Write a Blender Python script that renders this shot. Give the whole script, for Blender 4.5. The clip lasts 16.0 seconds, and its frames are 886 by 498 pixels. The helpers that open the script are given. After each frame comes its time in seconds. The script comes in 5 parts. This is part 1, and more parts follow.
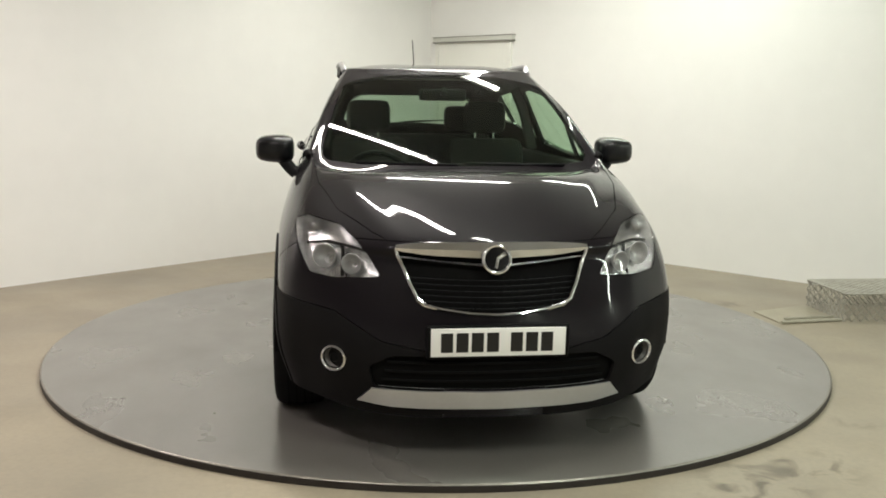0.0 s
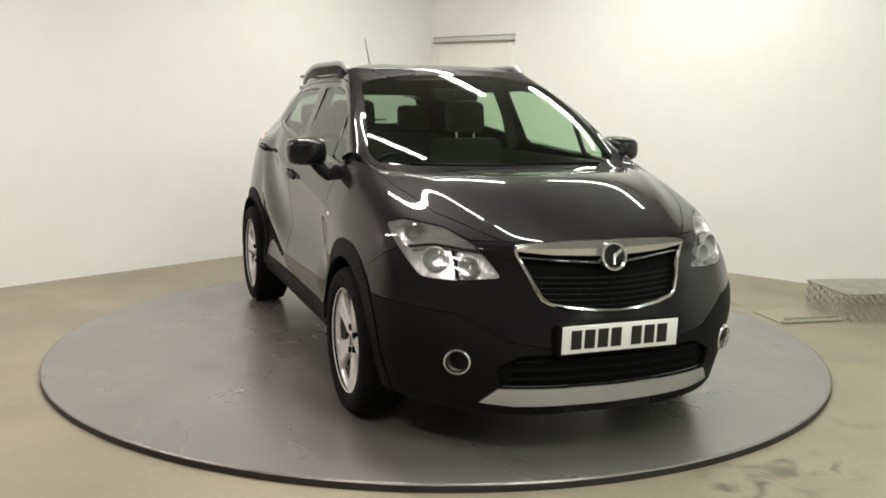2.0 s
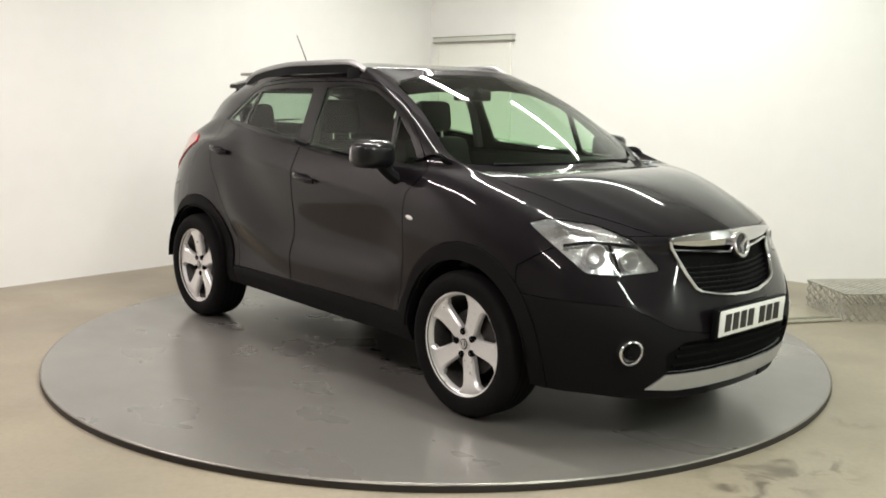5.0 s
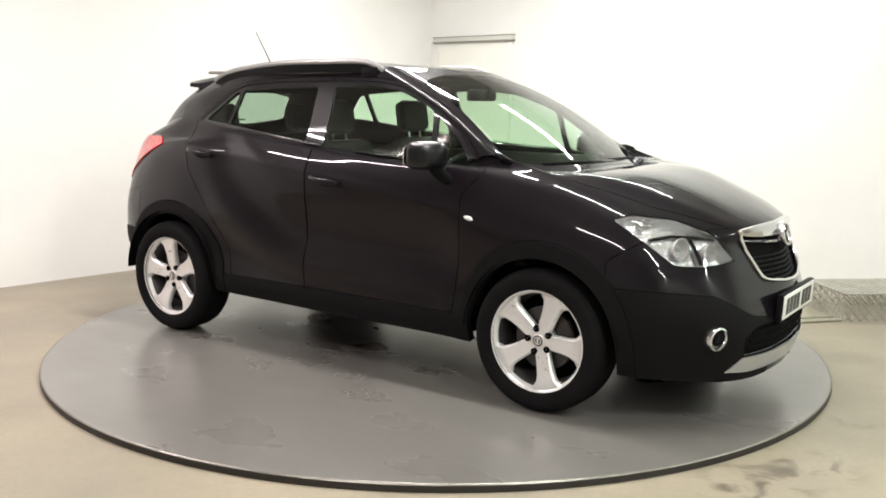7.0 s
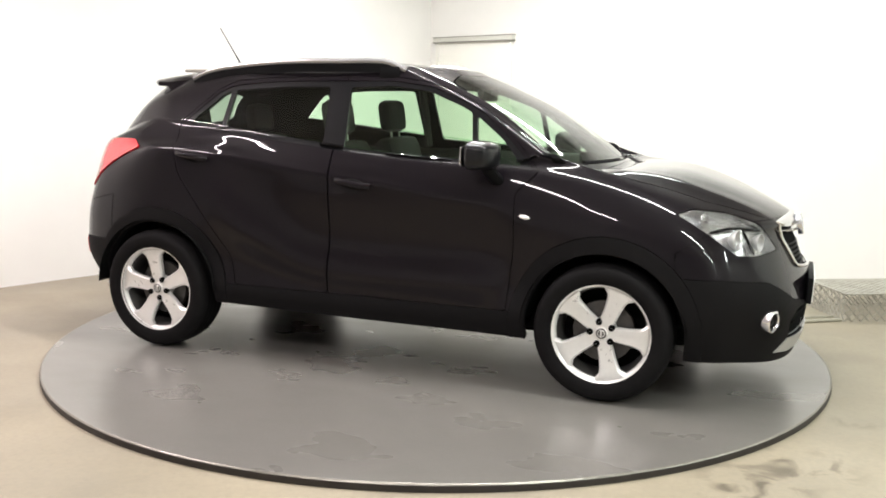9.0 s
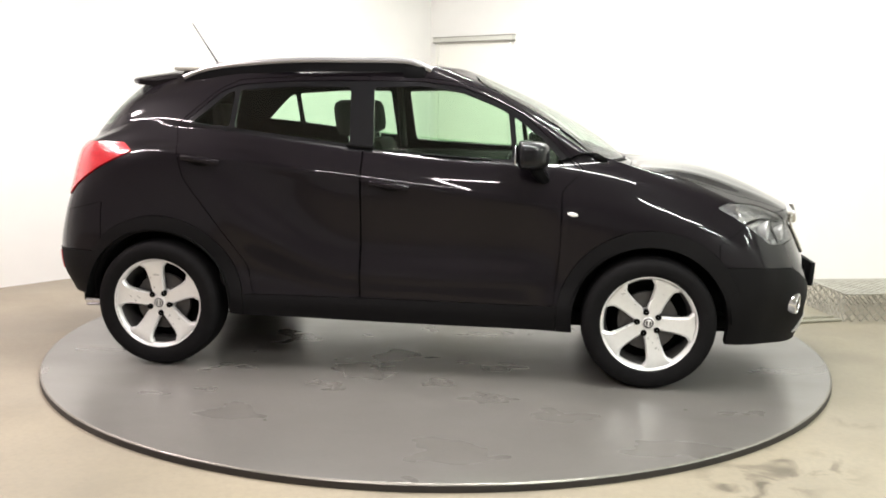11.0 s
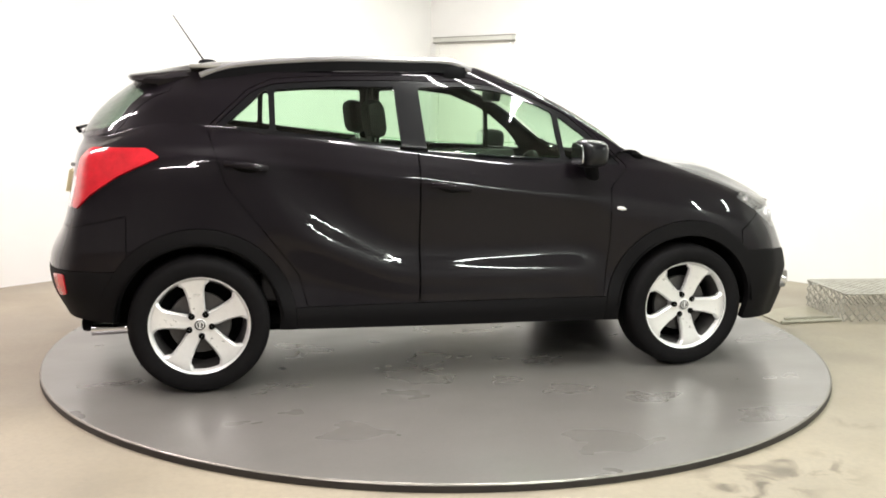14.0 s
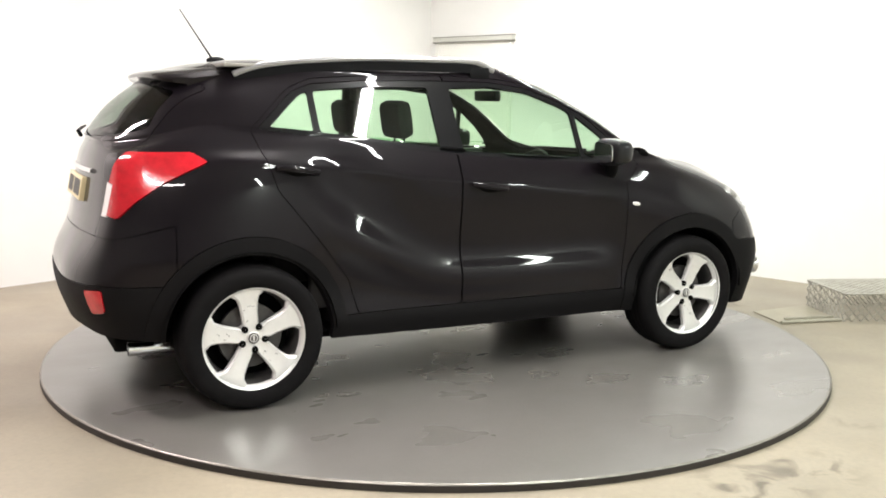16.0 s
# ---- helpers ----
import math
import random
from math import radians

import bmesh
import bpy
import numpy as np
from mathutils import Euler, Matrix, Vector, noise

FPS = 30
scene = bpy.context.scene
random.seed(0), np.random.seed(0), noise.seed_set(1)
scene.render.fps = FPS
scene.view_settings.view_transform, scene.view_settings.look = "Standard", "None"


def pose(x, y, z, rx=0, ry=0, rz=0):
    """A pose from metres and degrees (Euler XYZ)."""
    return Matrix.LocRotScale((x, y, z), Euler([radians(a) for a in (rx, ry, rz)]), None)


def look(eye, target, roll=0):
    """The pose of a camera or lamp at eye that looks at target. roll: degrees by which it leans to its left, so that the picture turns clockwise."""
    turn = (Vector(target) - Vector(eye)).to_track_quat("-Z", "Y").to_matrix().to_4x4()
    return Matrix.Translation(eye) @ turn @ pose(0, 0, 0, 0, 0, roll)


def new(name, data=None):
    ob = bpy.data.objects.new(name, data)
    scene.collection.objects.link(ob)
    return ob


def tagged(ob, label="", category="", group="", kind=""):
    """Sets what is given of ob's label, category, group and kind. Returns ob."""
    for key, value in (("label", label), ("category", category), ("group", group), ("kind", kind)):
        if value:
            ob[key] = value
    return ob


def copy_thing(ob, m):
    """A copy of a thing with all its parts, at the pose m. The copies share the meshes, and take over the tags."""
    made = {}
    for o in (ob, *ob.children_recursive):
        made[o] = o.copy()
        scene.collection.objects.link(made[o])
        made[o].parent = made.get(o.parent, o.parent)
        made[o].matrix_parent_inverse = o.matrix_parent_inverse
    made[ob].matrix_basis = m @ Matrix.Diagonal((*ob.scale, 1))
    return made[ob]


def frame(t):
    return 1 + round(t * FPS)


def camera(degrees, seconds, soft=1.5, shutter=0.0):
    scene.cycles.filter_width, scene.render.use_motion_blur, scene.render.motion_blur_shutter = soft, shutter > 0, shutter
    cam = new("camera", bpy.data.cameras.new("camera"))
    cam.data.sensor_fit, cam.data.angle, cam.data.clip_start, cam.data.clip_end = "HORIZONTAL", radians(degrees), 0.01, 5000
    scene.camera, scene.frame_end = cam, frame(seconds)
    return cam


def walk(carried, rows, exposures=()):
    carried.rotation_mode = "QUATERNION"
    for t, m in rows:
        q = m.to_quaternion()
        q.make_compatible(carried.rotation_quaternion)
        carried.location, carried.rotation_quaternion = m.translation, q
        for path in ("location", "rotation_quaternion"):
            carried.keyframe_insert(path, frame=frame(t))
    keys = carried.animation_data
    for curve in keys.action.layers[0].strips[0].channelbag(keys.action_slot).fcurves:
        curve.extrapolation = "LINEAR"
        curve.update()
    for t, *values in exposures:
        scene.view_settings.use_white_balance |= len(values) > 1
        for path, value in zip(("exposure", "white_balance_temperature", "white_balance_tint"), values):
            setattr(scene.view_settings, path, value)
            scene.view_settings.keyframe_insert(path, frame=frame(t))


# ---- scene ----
# Camera: fixed on its stand, looking slightly down into the corner of the room.
cam = camera(51.07, 16.0, soft=1.8)
EYE = (0.0, -5.513, 1.415)
CAM = look(EYE, (0.0052 * 5, -5.513 + 4.9373, 1.415 - 0.7891), roll=0.78)
walk(cam, [(0, CAM), (16, CAM)], exposures=[(0, 0.20, 6500, 14), (4, 0.31, 6450, 15), (6.5, 0.66, 6350, 18), (9, 0.87, 6300, 20), (12, 0.93, 6300, 20), (16, 0.93, 6300, 20)])

# Light: rows of fluorescent battens under the ceiling of a closed room, one added for the corner.
world = bpy.data.worlds.new("world")
scene.world = world
world.use_nodes = True
world.node_tree.nodes["Background"].inputs[0].default_value = (0.9, 0.95, 1.0, 1)
world.node_tree.nodes["Background"].inputs[1].default_value = 0.02

FLOOR_Z = -0.035
CEIL_Z = 3.3
CORNER = Vector((-0.11, 4.84, 0))
ALONG_LEFT = Vector((-0.685, -0.729, 0)).normalized()
ALONG_RIGHT = Vector((0.744, -0.668, 0)).normalized()
ROOM = 11.0


def room_at(a, b, z):
    """A place a metres along the left wall and b along the right wall from the corner."""
    p = CORNER + ALONG_LEFT * a + ALONG_RIGHT * b
    return Vector((p.x, p.y, z))


BATTENS_AND_FILL = [  # along left, along right, share of the full power, set to even out the walls
    # the lamp at (2.0, 2.0) is added only to brighten the corner
    (1.0, 3.6, 0.4), (1.1, 8.6, 0.5), (2.0, 2.0, 0.75), (2.3, 10.2, 0.7),
    (4.2, 3.2, 1.0), (4.1, 5.2, 0.9), (5.4, 8.0, 1.0), (5.8, 10.2, 0.8),
    (6.6, 1.4, 1.0), (7.6, 5.4, 1.0),
]
LAMP_POWER = 58.0
# grimy patches on the floor round the deck: place, reach, strength
GRIMY = [(1.22, -2.12, 0.30, 0.85), (1.50, -1.93, 0.26, 0.75), (1.95, -1.35, 0.16, 0.5), (2.17, 1.13, 0.20, 0.5)]


# ---- materials ----
def mat(name, base, rough=0.5, metal=0.0, coat=0.0, spec=0.5, var=0.0, scale=6.0, bump=0.0, bscale=60.0,
        rvar=0.0, emit=None, strength=0.0, trans=0.0, ior=1.45, alpha=1.0, coat_rough=0.03, coat_ior=1.5, stretch=(1, 1, 1)):
    m = bpy.data.materials.new(name)
    m.use_nodes = True
    nt = m.node_tree
    b = nt.nodes["Principled BSDF"]
    b.inputs["Base Color"].default_value = (*base, 1)
    b.inputs["Roughness"].default_value = rough
    b.inputs["Metallic"].default_value = metal
    b.inputs["Coat Weight"].default_value = coat
    b.inputs["Coat Roughness"].default_value = coat_rough
    b.inputs["Coat IOR"].default_value = coat_ior
    b.inputs["Specular IOR Level"].default_value = spec
    b.inputs["Transmission Weight"].default_value = trans
    b.inputs["IOR"].default_value = ior
    b.inputs["Alpha"].default_value = alpha
    if emit:
        b.inputs["Emission Color"].default_value = (*emit, 1)
        b.inputs["Emission Strength"].default_value = strength
    if var or bump or rvar:
        tc = nt.nodes.new("ShaderNodeTexCoord")
        mp = nt.nodes.new("ShaderNodeMapping")
        mp.inputs["Scale"].default_value = stretch
        nt.links.new(tc.outputs["Object"], mp.inputs["Vector"])
        big = nt.nodes.new("ShaderNodeTexNoise")
        big.inputs["Scale"].default_value = scale * 0.18
        big.inputs["Detail"].default_value = 6
        fine = nt.nodes.new("ShaderNodeTexNoise")
        fine.inputs["Scale"].default_value = scale
        fine.inputs["Detail"].default_value = 8
        nt.links.new(mp.outputs[0], big.inputs["Vector"])
        nt.links.new(mp.outputs[0], fine.inputs["Vector"])
        mix = nt.nodes.new("ShaderNodeMath")
        mix.operation = "MULTIPLY_ADD"
        mix.inputs[1].default_value = 0.55
        nt.links.new(big.outputs["Fac"], mix.inputs[0])
        half = nt.nodes.new("ShaderNodeMath")
        half.operation = "MULTIPLY"
        half.inputs[1].default_value = 0.45
        nt.links.new(fine.outputs["Fac"], half.inputs[0])
        nt.links.new(half.outputs[0], mix.inputs[2])
        if var:
            ramp = nt.nodes.new("ShaderNodeMapRange")
            ramp.inputs["From Min"].default_value = 0.3
            ramp.inputs["From Max"].default_value = 0.7
            ramp.inputs["To Min"].default_value = 1 - var
            ramp.inputs["To Max"].default_value = 1 + var
            nt.links.new(mix.outputs[0], ramp.inputs["Value"])
            mul = nt.nodes.new("ShaderNodeMix")
            mul.data_type = "RGBA"
            mul.blend_type = "MULTIPLY"
            mul.inputs["Factor"].default_value = 1
            mul.inputs["A"].default_value = (*base, 1)
            nt.links.new(ramp.outputs[0], mul.inputs["B"])
            nt.links.new(mul.outputs["Result"], b.inputs["Base Color"])
        if rvar:
            rr = nt.nodes.new("ShaderNodeMapRange")
            rr.inputs["From Min"].default_value = 0.3
            rr.inputs["From Max"].default_value = 0.7
            rr.inputs["To Min"].default_value = max(0.02, rough - rvar)
            rr.inputs["To Max"].default_value = rough + rvar
            nt.links.new(mix.outputs[0], rr.inputs["Value"])
            nt.links.new(rr.outputs[0], b.inputs["Roughness"])
        if bump:
            bn = nt.nodes.new("ShaderNodeTexNoise")
            bn.inputs["Scale"].default_value = bscale
            bn.inputs["Detail"].default_value = 5
            nt.links.new(mp.outputs[0], bn.inputs["Vector"])
            bp = nt.nodes.new("ShaderNodeBump")
            bp.inputs["Strength"].default_value = bump
            bp.inputs["Distance"].default_value = 0.004
            nt.links.new(bn.outputs["Fac"], bp.inputs["Height"])
            nt.links.new(bp.outputs[0], b.inputs["Normal"])
    return m


WALL = mat("wall_paint", (0.82, 0.815, 0.79), 0.55, var=0.025, scale=5, bump=0.12, bscale=90)
# Walls out of view, added; their grey is set for the car's reflections.
WALL_HIDDEN = mat("unseen_wall_grey", (0.52, 0.51, 0.50), 0.7, var=0.08, scale=3)
# Ceiling out of view, added; kept dark so the bonnet reflects less.
CEILING = mat("unseen_ceiling_grey", (0.40, 0.395, 0.38), 0.8, var=0.05)
def worn(name, base, dark, rough, patch, stain, bump, streak=(1, 1, 1), spec=0.5, spots=()):
    """A worn floor: soft large patches, sharper stains with a shape of their own, fine grain and uneven gloss."""
    m = mat(name, base, rough, bump=bump, bscale=70, spec=spec)
    nt = m.node_tree
    b = nt.nodes["Principled BSDF"]
    tc = nt.nodes.new("ShaderNodeTexCoord")
    mp = nt.nodes.new("ShaderNodeMapping")
    mp.inputs["Scale"].default_value = streak
    nt.links.new(tc.outputs["Object"], mp.inputs["Vector"])

    def noise_node(scale, detail, lo, hi, distort=0.0):
        n = nt.nodes.new("ShaderNodeTexNoise")
        n.inputs["Scale"].default_value = scale
        n.inputs["Detail"].default_value = detail
        n.inputs["Distortion"].default_value = distort
        nt.links.new(mp.outputs[0], n.inputs["Vector"])
        r = nt.nodes.new("ShaderNodeMapRange")
        r.inputs["From Min"].default_value = lo
        r.inputs["From Max"].default_value = hi
        nt.links.new(n.outputs["Fac"], r.inputs["Value"])
        return r.outputs[0]

    def blend(fac, a_in, colour, amount):
        k = nt.nodes.new("ShaderNodeMath")
        k.operation = "MULTIPLY"
        k.inputs[1].default_value = amount
        nt.links.new(fac, k.inputs[0])
        mx = nt.nodes.new("ShaderNodeMix")
        mx.data_type = "RGBA"
        nt.links.new(k.outputs[0], mx.inputs["Factor"])
        if isinstance(a_in, tuple):
            mx.inputs["A"].default_value = (*a_in, 1)
        else:
            nt.links.new(a_in, mx.inputs["A"])
        mx.inputs["B"].default_value = (*colour, 1)
        return mx.outputs["Result"]
    col = blend(noise_node(0.9, 3, 0.30, 0.72, 0.0), base, dark, patch)
    col = blend(noise_node(2.6, 5, 0.48, 0.80, 0.3), col, tuple(c * 0.6 for c in dark), stain)
    col = blend(noise_node(45, 6, 0.4, 0.75), col, dark, 0.35)
    for x, y, r, strength in spots:
        away = nt.nodes.new("ShaderNodeVectorMath")
        away.operation = "DISTANCE"
        away.inputs[1].default_value = (x, y, FLOOR_Z)
        nt.links.new(tc.outputs["Object"], away.inputs[0])
        near = nt.nodes.new("ShaderNodeMapRange")
        near.inputs["From Min"].default_value = r
        near.inputs["From Max"].default_value = r * 0.35
        nt.links.new(away.outputs["Value"], near.inputs["Value"])
        both = nt.nodes.new("ShaderNodeMath")
        both.operation = "MULTIPLY"
        nt.links.new(near.outputs[0], both.inputs[0])
        nt.links.new(noise_node(4.5, 9, 0.49, 0.62, 1.2), both.inputs[1])
        col = blend(both.outputs[0], col, (0.075, 0.062, 0.045), strength)
    nt.links.new(col, b.inputs["Base Color"])
    r = nt.nodes.new("ShaderNodeMapRange")
    r.inputs["To Min"].default_value = rough - 0.07
    r.inputs["To Max"].default_value = rough + 0.12
    nt.links.new(noise_node(1.7, 3, 0.2, 0.8, 0.0), r.inputs["Value"])
    nt.links.new(r.outputs[0], b.inputs["Roughness"])
    return m


FLOOR = worn("floor_epoxy", (0.31, 0.268, 0.195), (0.20, 0.18, 0.145), 0.42, 0.6, 0.28, 0.10, spots=GRIMY)
DISC = worn("turntable_deck", (0.150, 0.141, 0.129), (0.112, 0.106, 0.098), 0.28, 0.4, 0.14, 0.02, streak=(1.0, 1.6, 1), spec=0.8)
DISC.node_tree.nodes["Principled BSDF"].inputs["Coat Weight"].default_value = 0.5
DISC.node_tree.nodes["Principled BSDF"].inputs["Coat Roughness"].default_value = 0.27
DISC.node_tree.nodes["Principled BSDF"].inputs["Coat IOR"].default_value = 1.6
DISC_RIM = mat("rim_dark_steel", (0.03, 0.025, 0.022), 0.55, metal=0.3, var=0.2, scale=20)
DISC_EDGE = mat("rim_worn_edge", (0.24, 0.225, 0.2), 0.35, metal=0.6, var=0.2, scale=30)
PAINT = mat("black_metallic_paint", (0.0058, 0.0044, 0.0060), 0.4, spec=0.05, coat=1.0, coat_rough=0.02, coat_ior=1.30, var=0.15, scale=900)
CLAD = mat("charcoal_plastic", (0.0065, 0.006, 0.0065), 0.6, spec=0.10, bump=0.15, bscale=500)
BLACK = mat("satin_black_trim", (0.005, 0.005, 0.0055), 0.45, spec=0.08)
GLOSS_BLACK = mat("gloss_black", (0.005, 0.005, 0.006), 0.3, spec=0.1, coat=1.0, coat_rough=0.03, coat_ior=1.35)
LINER = mat("matt_black_liner", (0.004, 0.004, 0.004), 0.9, spec=0.1)
CHROME = mat("chrome", (0.75, 0.75, 0.77), 0.12, metal=1.0, rvar=0.04, scale=40)
SILVER = mat("silver_paint", (0.5, 0.5, 0.5), 0.35, metal=0.55, var=0.05, scale=60)
ALLOY = mat("alloy_silver", (0.80, 0.79, 0.78), 0.32, metal=0.45, var=0.05, scale=50, rvar=0.08)
# Dull metal, set darker to hold the shade inside the wheels.
ALLOY_DARK = mat("dull_metal_and_shade", (0.085, 0.08, 0.078), 0.5, metal=0.7, var=0.25, scale=40)
RUBBER = mat("tyre_rubber", (0.0075, 0.0070, 0.0074), 0.7, spec=0.08, var=0.25, scale=30, bump=0.2, bscale=220)
PLATE_WHITE = mat("plate_white", (0.82, 0.82, 0.80), 0.35, var=0.02)
INK = mat("plate_black", (0.01, 0.01, 0.01), 0.4)
SEAT = mat("dark_seat_fabric", (0.022, 0.021, 0.021), 0.85, var=0.2, scale=60, bump=0.3, bscale=400)
TRIM_IN = mat("dark_interior_plastic", (0.02, 0.019, 0.018), 0.6, var=0.1, scale=40)
PLATE_YELLOW = mat("plate_yellow", (0.70, 0.61, 0.36), 0.4, var=0.02)
LAMP_BOWL = mat("lamp_bowl_silver", (0.66, 0.66, 0.67), 0.2, metal=0.85, var=0.35, scale=45, bump=0.9, bscale=48)
RAIL = mat("satin_grey_rail", (0.36, 0.36, 0.37), 0.32, metal=0.7, var=0.08, scale=30)
DOOR_PAINT = mat("door_paint", (0.80, 0.795, 0.74), 0.4, var=0.02)
DOOR_FRAME = mat("lintel_paint", (0.62, 0.62, 0.57), 0.5, var=0.04)
LINTEL_SHADOW = mat("lintel_shadow_grey", (0.28, 0.27, 0.24), 0.5, metal=0.3, var=0.1)
GALV = mat("galvanised_mesh", (0.36, 0.345, 0.30), 0.5, metal=0.3, var=0.25, scale=40)
GALV_DARK = mat("dull_galvanised", (0.33, 0.31, 0.25), 0.5, metal=0.2, var=0.2, scale=20)
PLATE_STEEL = mat("plate_steel", (0.31, 0.28, 0.21), 0.45, metal=0.1, var=0.15, scale=8)
HEADLINER = mat("pale_headliner", (0.30, 0.29, 0.26), 0.9, var=0.05)


def clear(name, tint, gloss=0.02, thru=0.9):
    """Thin glass: light goes straight through it with a tint, and its face mirrors by Fresnel."""
    m = bpy.data.materials.new(name)
    m.use_nodes = True
    nt = m.node_tree
    nt.nodes.remove(nt.nodes["Principled BSDF"])
    out = nt.nodes["Material Output"]
    tr = nt.nodes.new("ShaderNodeBsdfTransparent")
    tr.inputs[0].default_value = (*[c * thru for c in tint], 1)
    gl = nt.nodes.new("ShaderNodeBsdfGlossy")
    gl.inputs["Roughness"].default_value = gloss
    lw = nt.nodes.new("ShaderNodeLayerWeight")
    lw.inputs[0].default_value = 0.5
    pw = nt.nodes.new("ShaderNodeMath")
    pw.operation = "POWER"
    pw.inputs[1].default_value = 5.0
    nt.links.new(lw.outputs["Facing"], pw.inputs[0])
    fr = nt.nodes.new("ShaderNodeMath")
    fr.operation = "MULTIPLY_ADD"
    fr.inputs[1].default_value = 0.94
    fr.inputs[2].default_value = 0.06
    nt.links.new(pw.outputs[0], fr.inputs[0])
    mx = nt.nodes.new("ShaderNodeMixShader")
    nt.links.new(fr.outputs[0], mx.inputs[0])
    nt.links.new(tr.outputs[0], mx.inputs[1])
    nt.links.new(gl.outputs[0], mx.inputs[2])
    nt.links.new(mx.outputs[0], out.inputs[0])
    return m


GLASS = clear("green_tinted_glass", (0.80, 0.97, 0.82), thru=0.93)
DARK_GLASS = clear("dark_tinted_glass", (0.50, 0.58, 0.52))
LENS = clear("clear_lamp_lens", (0.97, 0.97, 0.97))
RED = mat("red_lamp_lens", (0.46, 0.010, 0.018), 0.15, coat=1.0, var=0.35, scale=28, bump=0.25, bscale=70)
RED_DARK = mat("red_reflector", (0.25, 0.008, 0.012), 0.2, coat=0.5)
WHITE_LENS = mat("white_lamp_lens", (0.75, 0.72, 0.70), 0.2, coat=0.5)


# ---- mesh helpers ----
def link(name, bm, material, parent=None, label="", smooth=None):
    me = bpy.data.meshes.new(name)
    bm.normal_update()
    if smooth is not None:
        for f in bm.faces:
            f.smooth = True
        for e in bm.edges:
            e.smooth = not (len(e.link_faces) == 2 and e.calc_face_angle(0) > radians(smooth))
    bm.to_mesh(me)
    bm.free()
    me.materials.append(material)
    ob = new(name, me)
    ob.parent = parent
    return tagged(ob, label) if label else ob


def part(name, bm, material, parent, label="", smooth=40):
    return link(name, bm, material, parent, label, smooth)


def box(bm, x0, x1, y0, y1, z0, z1, bevel=0.0, m=None):
    made = bmesh.ops.create_cube(bm, size=1)["verts"]
    bmesh.ops.scale(bm, vec=(x1 - x0, y1 - y0, z1 - z0), verts=made)
    bmesh.ops.translate(bm, vec=((x0 + x1) / 2, (y0 + y1) / 2, (z0 + z1) / 2), verts=made)
    if bevel:
        es = list({e for v in made for e in v.link_edges})
        r = bmesh.ops.bevel(bm, geom=es, offset=bevel, segments=2, affect="EDGES", profile=0.5)
        made = list({v for f in r["faces"] for v in f.verts} | {v for v in made if v.is_valid})
    if m is not None:
        bmesh.ops.transform(bm, matrix=m, verts=made)
    return made


def lathe(bm, profile, steps=48, axis="y", centre=(0, 0, 0), close=False):
    """Turns a profile of (radius, along) about an axis."""
    rings = []
    for r, a in profile:
        ring = []
        for i in range(steps):
            t = 2 * math.pi * i / steps
            c, s = r * math.cos(t), r * math.sin(t)
            p = {"y": (c, a, s), "x": (a, c, s), "z": (c, s, a)}[axis]
            ring.append(bm.verts.new([p[k] + centre[k] for k in range(3)]))
        rings.append(ring)
    pairs = list(zip(rings, rings[1:])) + ([(rings[-1], rings[0])] if close else [])
    for a, b in pairs:
        for i in range(steps):
            bm.faces.new((a[i], a[(i + 1) % steps], b[(i + 1) % steps], b[i]))
    bmesh.ops.recalc_face_normals(bm, faces=bm.faces[:])
    return rings


def tube(bm, pts, radius, sides=8, taper=None, flat=1.0, caps=True):
    """A round bar along a polyline."""
    pts = [Vector(p) for p in pts]
    rings = []
    for i, p in enumerate(pts):
        d = (pts[min(i + 1, len(pts) - 1)] - pts[max(i - 1, 0)]).normalized()
        ref = Vector((0, 0, 1)) if abs(d.z) < 0.9 else Vector((1, 0, 0))
        u = d.cross(ref).normalized()
        v = u.cross(d)
        r = radius if taper is None else radius + (taper - radius) * i / (len(pts) - 1)
        rings.append([bm.verts.new(p + u * r * math.cos(2 * math.pi * k / sides) + v * r * flat * math.sin(2 * math.pi * k / sides)) for k in range(sides)])
    for a, b in zip(rings, rings[1:]):
        for k in range(sides):
            bm.faces.new((a[k], a[(k + 1) % sides], b[(k + 1) % sides], b[k]))
    if caps:
        bm.faces.new(rings[0][::-1])
        bm.faces.new(rings[-1])
    bmesh.ops.recalc_face_normals(bm, faces=bm.faces[:])


def prism(bm, outline, z0, z1):
    lo = [bm.verts.new((x, y, z0)) for x, y in outline]
    hi = [bm.verts.new((x, y, z1)) for x, y in outline]
    n = len(lo)
    bm.faces.new(lo[::-1])
    bm.faces.new(hi)
    for i in range(n):
        bm.faces.new((lo[i], lo[(i + 1) % n], hi[(i + 1) % n], hi[i]))
    bmesh.ops.recalc_face_normals(bm, faces=bm.faces[:])


